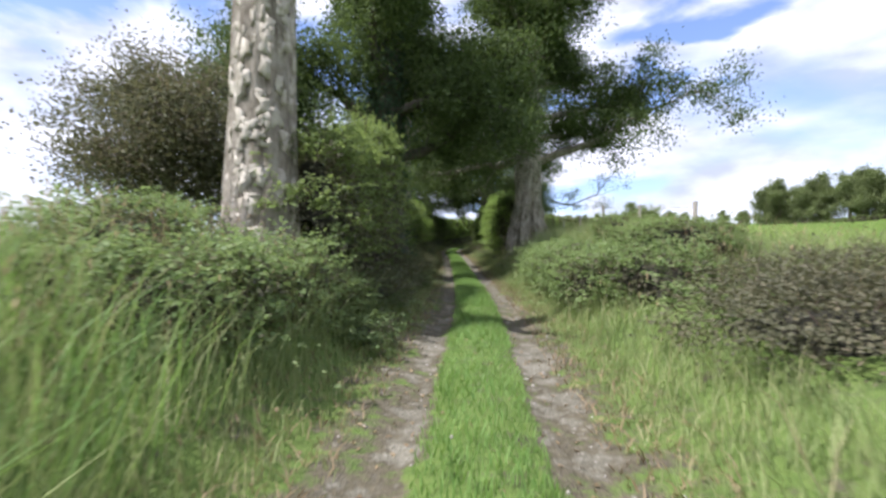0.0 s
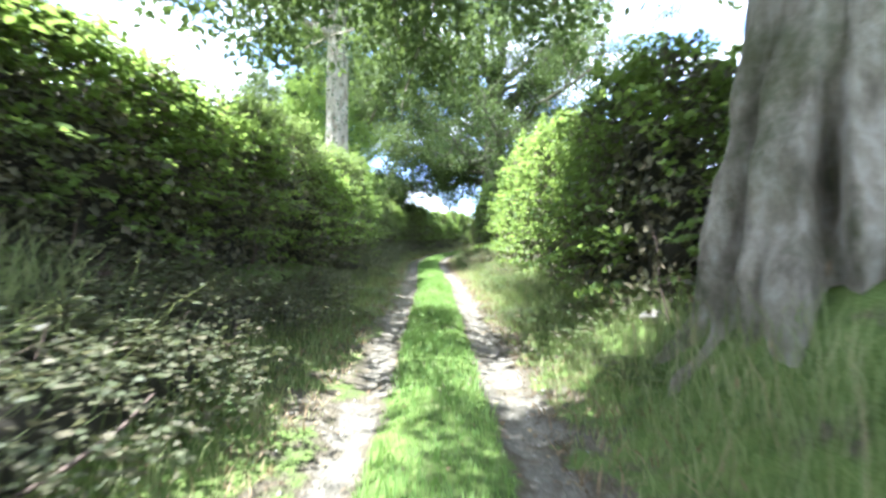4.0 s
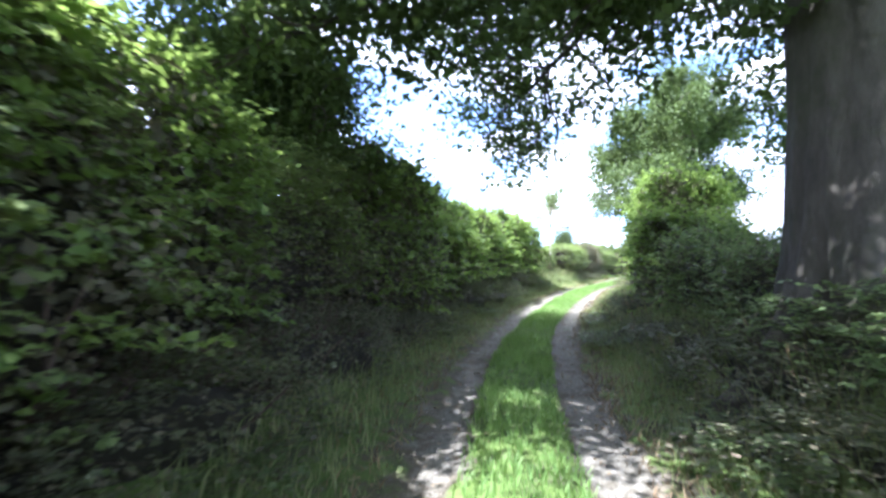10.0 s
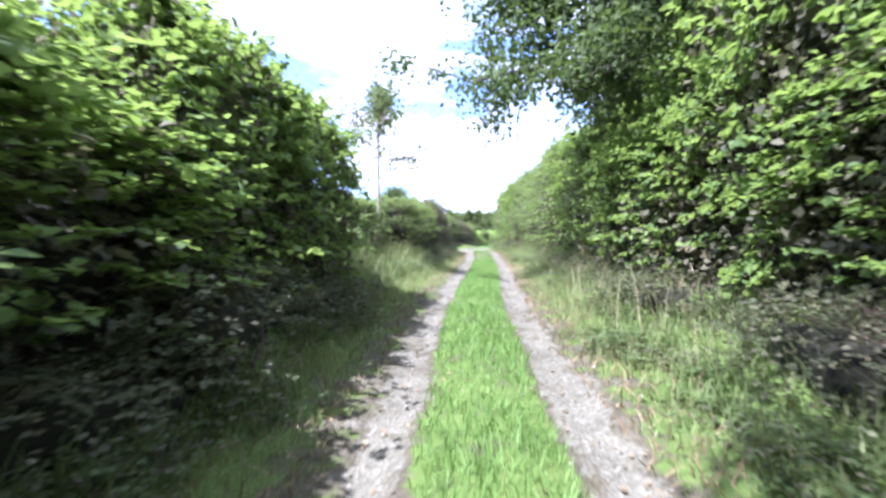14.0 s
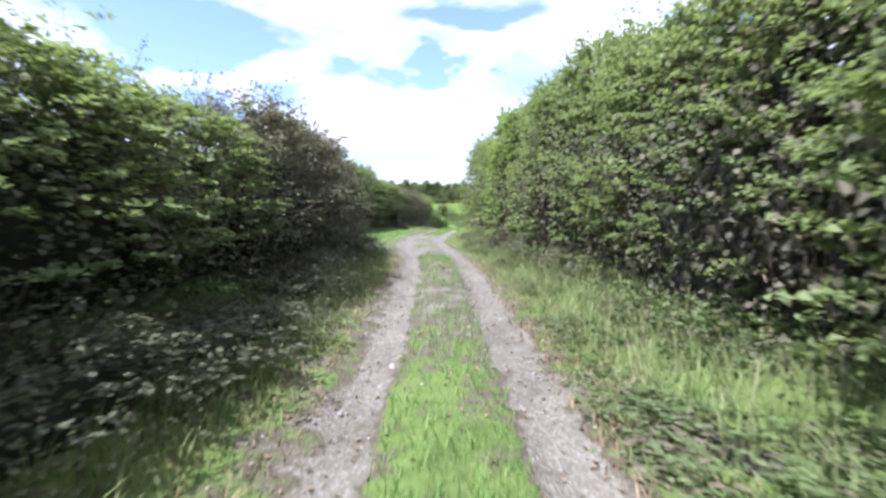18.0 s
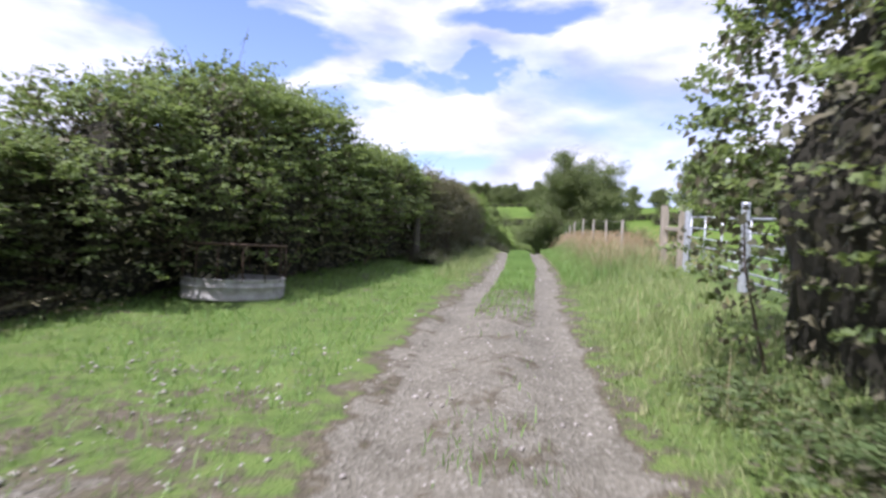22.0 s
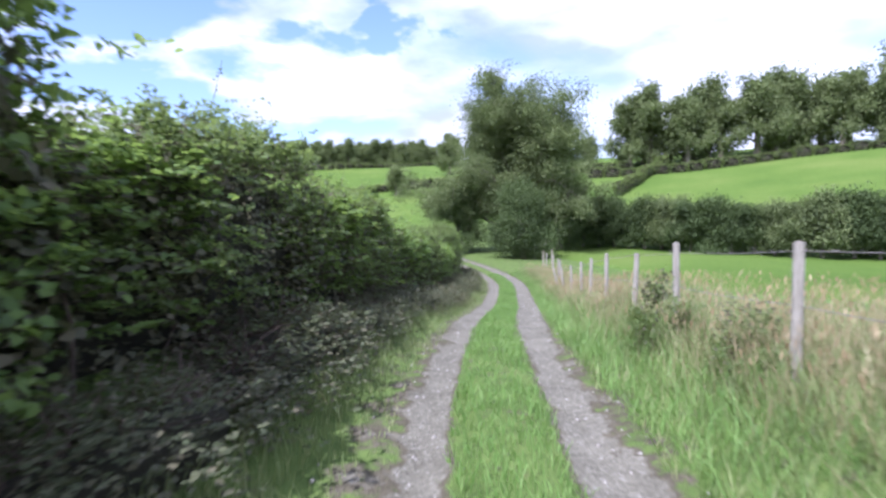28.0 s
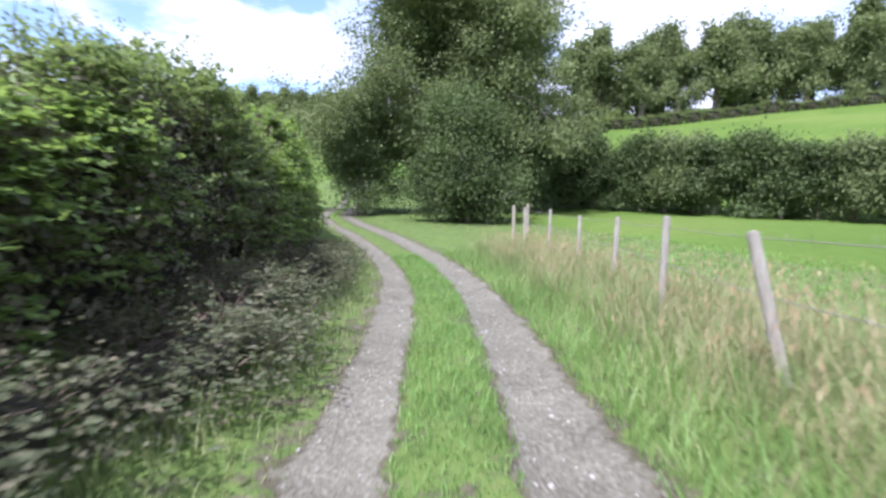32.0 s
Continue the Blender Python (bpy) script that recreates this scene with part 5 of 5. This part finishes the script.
s, u = scatter(112, 174, 4.6, 9.4, 75)
grass("field_grass", "short bright green pasture grass beyond the fence", GRASS, s, u, 0.10, 0.022, 0.9)


# ---- loose stones on the ruts ----
def pebbles():
    n_ = 9000
    s, u = rng.uniform(-4, 172, n_), rng.uniform(-1.3, 1.4, n_)
    keep = rng.uniform(size=n_) < wear(s, u) * 0.9 + 0.06
    s, u = s[keep], u[keep]
    a_, b_ = scatter(98, 110, -4.0, -1.2, 34)
    s, u = np.r_[s, a_], np.r_[u, b_]
    x, y = lane_xy(s, u)
    z = land(x, y)
    n_ = len(s)
    r = rng.uniform(0.008, 0.024, n_) * np.where(rng.uniform(size=n_) < 0.05, 1.9, 1)
    octa = np.array([(1, 0, 0), (0, 1, 0), (-1, 0, 0), (0, -1, 0), (0, 0, 0.7), (0, 0, -0.7)], float)
    tri = np.array([(0, 1, 4), (1, 2, 4), (2, 3, 4), (3, 0, 4), (1, 0, 5), (2, 1, 5), (3, 2, 5), (0, 3, 5)])
    th = rng.uniform(0, 6.28, n_)
    v = octa[None] * r[:, None, None] * rng.uniform(0.7, 1.3, (n_, 6, 1))
    c_, s_ = np.cos(th)[:, None], np.sin(th)[:, None]
    v = np.stack([v[..., 0] * c_ - v[..., 1] * s_ + x[:, None], v[..., 0] * s_ + v[..., 1] * c_ + y[:, None], v[..., 2] + z[:, None]], -1)
    f = (tri[None] + 6 * np.arange(n_)[:, None, None]).reshape(-1, 3)
    tagged(new("gravel", mesh_from("gravel", v.reshape(-1, 3), f, STONE)), "loose pale stones scattered on the wheel ruts", "gravel", kind="stuff")


pebbles()


# ---- fences and gates ----
def post_mesh(name, radius, high, mat, square=False, sides=10):
    bm = bmesh.new()
    if square:
        bmesh.ops.create_cube(bm, size=1, matrix=Matrix.Translation((0, 0, high / 2 - 0.15)) @ Matrix.Diagonal((radius * 2, radius * 2, high + 0.3, 1)))
        bmesh.ops.bevel(bm, geom=bm.edges[:], offset=0.012, segments=2, affect="EDGES")
    else:
        bmesh.ops.create_cone(bm, cap_ends=True, segments=sides, radius1=radius, radius2=radius * 0.92, depth=high + 0.3, matrix=Matrix.Translation((0, 0, high / 2 - 0.15)))
        bmesh.ops.bevel(bm, geom=[e for e in bm.edges if abs(e.verts[0].co.z - e.verts[1].co.z) < 0.01 and e.verts[0].co.z > 0.5], offset=0.012, segments=2, affect="EDGES")
    for v in bm.verts:
        v.co.x += 0.006 * math.sin(9 * v.co.z + v.co.y * 30)
        v.co.y += 0.006 * math.cos(7 * v.co.z)
    me = bpy.data.meshes.new(name)
    bm.to_mesh(me)
    bm.free()
    me.materials.append(mat)
    return me


def spot(s, u):
    x, y = (float(v) for v in lane_xy(s, u))
    return Vector((x, y, float(land(np.array([x]), np.array([y]))[0])))


def wire(name, a, b_, sag, label, barbs=True):
    pts = np.array([a, b_])
    q = np.linspace(0, 1, 9)[:, None]
    line = pts[0] * (1 - q) + pts[1] * q
    line[:, 2] -= sag * 4 * (q * (1 - q))[:, 0]
    v, f = tube(line, np.full(9, 0.0035), 4)
    parts = [(v, f)]
    if barbs:
        for qq in np.arange(0.05, 1, 0.1):
            p = pts[0] * (1 - qq) + pts[1] * qq
            d = rng.normal(size=3) * 0.02
            parts.append(tube(np.array([p - d, p, p + d]), [0.002] * 3, 3))
    v, f = joined(parts)
    return mesh_from(name, v, f, WIRE)


def fence(name, label, places, high, tilt, mat=POST, wires=(0.93, 0.55), radius=0.05, flat=False):
    root = new(name)
    me = post_mesh("post", radius, high, mat)
    tops = []
    for i, (s, u) in enumerate(places):
        p = spot(s, u)
        ob = child("post", me, root)
        tx, ty = tilt[i % len(tilt)]
        ob.matrix_basis = pose(*p, tx, ty, heading(s) + (0 if flat else 37 * i)) @ Matrix.Diagonal((1, 1, random.uniform(0.93, 1.05), 1))
        tops.append(p)
    for a, b_ in zip(tops[:-1], tops[1:]):
        for w_ in wires:
            child("wire_strand", wire("wire_strand", np.array(a + Vector((0, 0, high * w_))), np.array(b_ + Vector((0, 0, high * w_))), 0.02, ""), root)
    return tagged(root, label, "fence")


ALONG = [120.6, 123.2, 125.9, 128.5, 131.1, 133.8, 136.6, 139.3, 142.0, 144.1, 146.7, 149.3, 151.5, 154.6, 157.4, 160.0, 162.7, 165.3, 168.0, 170.6, 173.2]
fence("post_and_wire_fence", "weathered grey post and barbed wire fence in long grass", [(a_, 3.05 - 0.62 * float(smooth(122, 140, a_)) + 0.16 * max(a_ - 161, 0)) for a_ in ALONG], 1.14, [(0, 1), (1, -2), (-1, 0), (2, 1), (0, -1), (1, 2), (-1, 1), (0, 0), (1, -1), (0, 2), (1, 0), (-1, 1), (0, -1), (-1, -2), (-3, -6), (-5, -13), (2, 0), (-1, 2), (0, 1), (1, 1), (0, 0)], flat=True, radius=0.043)
corner = [spot(174.8, 4.7), spot(176.2, 5.9)]
corner_fence = new("rail_fence")
me = post_mesh("pale_post", 0.06, 1.15, NEW_WOOD)
for p in corner:
    child("post", me, corner_fence).matrix_basis = pose(*p)
for a, b_ in zip(corner[:-1], corner[1:]):
    child("wire_strand", wire("wire_strand", np.array(a + Vector((0, 0, 1.0))), np.array(b_ + Vector((0, 0, 1.0))), 0.02, ""), corner_fence)
tagged(corner_fence, "pale new corner posts of the field fence", "fence")
set_bush("shrub", 141.6, 2.05, 1.5, 40, 0.85, 0.9, 0.05)["group"] = "shrubs by the fence"
set_bush("shrub", 139.9, 2.4, 0.95, 10, 0.9, 1.0, 0.05)["group"] = "shrubs by the fence"
fence("post_and_wire_fence", "old wooden fence posts along the bank top", [(12.0 + 3.4 * i, 4.9) for i in range(5)], 1.15, [(0, 2), (2, -3), (-3, 0)])
fence("post_and_wire_fence", "old wooden fence posts behind the tall grass", [(2.5, -6.2), (6.0, -6.6), (22.5, -5.2), (25.5, -5.6)][:2], 1.25, [(0, 2)])
fence("post_and_wire_fence", "old wooden fence posts behind the tall grass", [(22.6, -4.9), (25.6, -5.4)], 1.35, [(0, 2)])


def bar(bm, a, b_, r, sides=8):
    d = Vector(b_) - Vector(a)
    m = Matrix.Translation((Vector(a) + Vector(b_)) / 2) @ d.to_track_quat("Z", "Y").to_matrix().to_4x4()
    bmesh.ops.create_cone(bm, cap_ends=True, segments=sides, radius1=r, radius2=r, depth=d.length, matrix=m)


def rod(name, a, b_, r, mat, parent, sides=8):
    bm = bmesh.new()
    bar(bm, a, b_, r, sides)
    for f_ in bm.faces:
        f_.smooth = len(f_.verts) == 4
    return part(name, bm, mat, parent)


def field_gate(long, high=1.12, bars=7, r=0.017):
    """A tubular gate, hinge at the origin, running along +x."""
    root = new("field_gate")
    heights = [0.12 + (high - 0.12) * q for q in (0, 0.13, 0.27, 0.42, 0.58, 0.78, 1.0)][:bars]
    for h in heights:
        rod("rail", (0.03, 0, h), (long - 0.03, 0, h), r * (1.25 if h in (heights[0], heights[-1]) else 0.9), GALV, root)
    for x_ in (0.03, long * 0.34, long * 0.67, long - 0.03):
        rod("upright", (x_, 0.0, 0.10), (x_, 0.0, high + 0.01), r * 1.2, GALV, root)
    rod("hinge", (-0.06, 0, 0.3), (0.03, 0, 0.3), 0.02, GALV, root)
    rod("hinge", (-0.06, 0, 0.95), (0.03, 0, 0.95), 0.02, GALV, root)
    return root


def steel_post(s, u, high=1.42):
    root = new("gate_post")
    p = spot(s, u)
    root.matrix_basis = pose(*p, 0, 0, heading(s))
    child("post", post_mesh("steel_post", 0.075, high, GALV, sides=18), root)
    bm = bmesh.new()
    bmesh.ops.create_cone(bm, cap_ends=True, segments=18, radius1=0.08, radius2=0.06, depth=0.03, matrix=Matrix.Translation((0, 0, high + 0.015)))
    part("cap", bm, GALV, root)
    rod("latch_plate", (0.05, -0.12, 0.95), (0.05, 0.12, 0.95), 0.03, GALV, root)
    return tagged(root, "round galvanised steel gate post", "gate post", "gate posts by the field"), p


_, ga = steel_post(116.5, 3.75)
_, gb_ = steel_post(113.6, 3.9)
_, gc = steel_post(109.9, 4.0)
for a, b_ in ((gb_, ga), (gc, gb_)):
    d = b_ - a
    gate = field_gate(d.length - 0.26)
    tilt = math.degrees(math.atan2(d.z, math.hypot(d.x, d.y)))
    gate.matrix_basis = pose(*(a + d.normalized() * 0.13 + Vector((0, 0, 0.06))), 0, -tilt, math.degrees(math.atan2(d.y, d.x)))
    tagged(gate, "closed galvanised tubular steel field gate", "gate", "field gates")
wood_fence = new("rail_fence")
wp = [spot(116.85, 3.72), spot(118.0, 3.6)]
for p, r_ in zip(wp, (0.075, 0.085)):
    ob = child("post", post_mesh("timber_post", r_, 1.45, NEW_WOOD, True), wood_fence)
    ob.matrix_basis = pose(*p, 0, 0, heading(117))
for h in (0.5, 0.9):
    a, b_ = wp[0] + Vector((0, 0, h)), wp[1] + Vector((0, 0, h))
    bm = bmesh.new()
    d = b_ - a
    bmesh.ops.create_cube(bm, size=1, matrix=Matrix.Translation((a + b_) / 2) @ d.to_track_quat("X", "Z").to_matrix().to_4x4() @ Matrix.Diagonal((d.length + 0.1, 0.04, 0.10, 1)))
    bmesh.ops.bevel(bm, geom=bm.edges[:], offset=0.006, segments=1, affect="EDGES")
    part("rail", bm, NEW_WOOD, wood_fence)
tagged(wood_fence, "short new timber post and rail fence by the gate", "fence")

# low gate folded back against the bushes of the clearing
hurdle = field_gate(3.0, 1.0, 6, 0.013)
p = spot(104.0, -6.3)
q_ = spot(106.9, -5.0)
hurdle.matrix_basis = pose(*(p + Vector((0, 0, 0.03))), 0, 0, math.degrees(math.atan2(q_.y - p.y, q_.x - p.x)))
tagged(hurdle, "open grey metal gate standing in the long grass", "gate", "field gates")


# round cattle feeder pushed into the hedge
def ring_feeder(s, u, r=0.86, sheet=0.35, high=0.92):
    root = new("cattle_feeder")
    root.matrix_basis = pose(*(spot(s, u) - Vector((0, 0, 0.03))), 0, 0, heading(s))
    th = np.linspace(0, 2 * np.pi, 48, endpoint=False)
    prof = [(r, 0.0), (r + 0.015, 0.02), (r, 0.05), (r, 0.20), (r + 0.02, 0.22), (r, 0.24), (r, sheet - 0.03), (r + 0.02, sheet), (r - 0.02, sheet), (r - 0.02, 0.0)]
    v = np.array([(q * np.cos(a), q * np.sin(a), h) for a in th for q, h in prof])
    m_ = len(prof)
    f = [(i * m_ + j, ((i + 1) % 48) * m_ + j, ((i + 1) % 48) * m_ + j + 1, i * m_ + j + 1) for i in range(48) for j in range(m_ - 1)]
    child("base_sheet", mesh_from("base_sheet", v, f, CONCRETE, True), root, "pale weathered curved base sheet")
    loop = np.array([(r * np.cos(a), r * np.sin(a), high) for a in np.r_[th, th[:1]]])
    v, f = tube(loop, np.full(49, 0.02), 8)
    child("top_rail", mesh_from("top_rail", v, f, SHADED_STEEL, True), root, "thin top rail with the hedge's shade in its dark brown")
    for i in range(14):
        a = 2 * np.pi * i / 14
        x_, y_ = r * math.cos(a), r * math.sin(a)
        rod("upright", (x_, y_, sheet - 0.05), (x_ * 0.99, y_ * 0.99, high), 0.012, SHADED_STEEL, root)
    return tagged(root, "round cattle feeder with pale base and shade-darkened rails in the hedge", "feeder")


ring_feeder(112.9, -4.65)

# fallen stick and stones by the ruts
for s_, u_, a_, l_ in ((50.1, -0.55, 80, 0.5), (20.5, -1.9, 60, 0.9), (49.7, -1.35, 20, 0.35)):
    p = spot(s_, u_)
    pts = np.array([(-l_ / 2, 0, 0.03), (-l_ * 0.1, 0.03, 0.05), (l_ * 0.2, -0.02, 0.04), (l_ / 2, 0.02, 0.05)])
    v, f = tube(pts, [0.022, 0.02, 0.016, 0.008], 7)
    ob = new("fallen_stick", mesh_from("fallen_stick", v, f, TWIG, True))
    ob.matrix_basis = pose(*p, 0, 0, heading(s_) + a_)
    tagged(ob, "short dark fallen stick lying by the wheel rut", "stick")


def boulder(s_, u_, r):
    bm = bmesh.new()
    bmesh.ops.create_icosphere(bm, subdivisions=3, radius=r)
    for v in bm.verts:
        q = np.array([v.co / r])
        v.co *= 1 + 0.16 * float(lumps(q, 2.3, s_)[0]) + 0.07 * float(lumps(q, 6.0, u_)[0])
        v.co.z *= 0.6
    for f_ in bm.faces:
        f_.smooth = True
    me = bpy.data.meshes.new("field_stone")
    bm.to_mesh(me)
    bm.free()
    me.materials.append(STONE)
    ob = new("field_stone", me)
    ob.matrix_basis = pose(*(spot(s_, u_) + Vector((0, 0, r * 0.25))), 0, 0, s_ * 40)
    tagged(ob, "rough pale limestone lump at the verge", "stone", "stones by the lane")


for s_, u_, r in ((14.4, 2.1, 0.09), (26.3, 2.3, 0.13), (101.5, -2.6, 0.05), (103.2, -3.1, 0.06), (100.2, -2.2, 0.045), (105.0, -3.0, 0.06), (106.4, -2.9, 0.05), (106.1, -3.4, 0.06), (107.0, -3.1, 0.045), (105.6, -3.7, 0.07), (106.8, -2.5, 0.04), (37.4, -2.6, 0.16), (38.0, -2.4, 0.13)):
    boulder(s_, u_, r)


# no spare bush is left over
for kinds in KINDS.values():
    for ob in kinds:
        if ob.name not in used:
            for sub_ob in list(ob.children):
                bpy.data.objects.remove(sub_ob)
            bpy.data.objects.remove(ob)
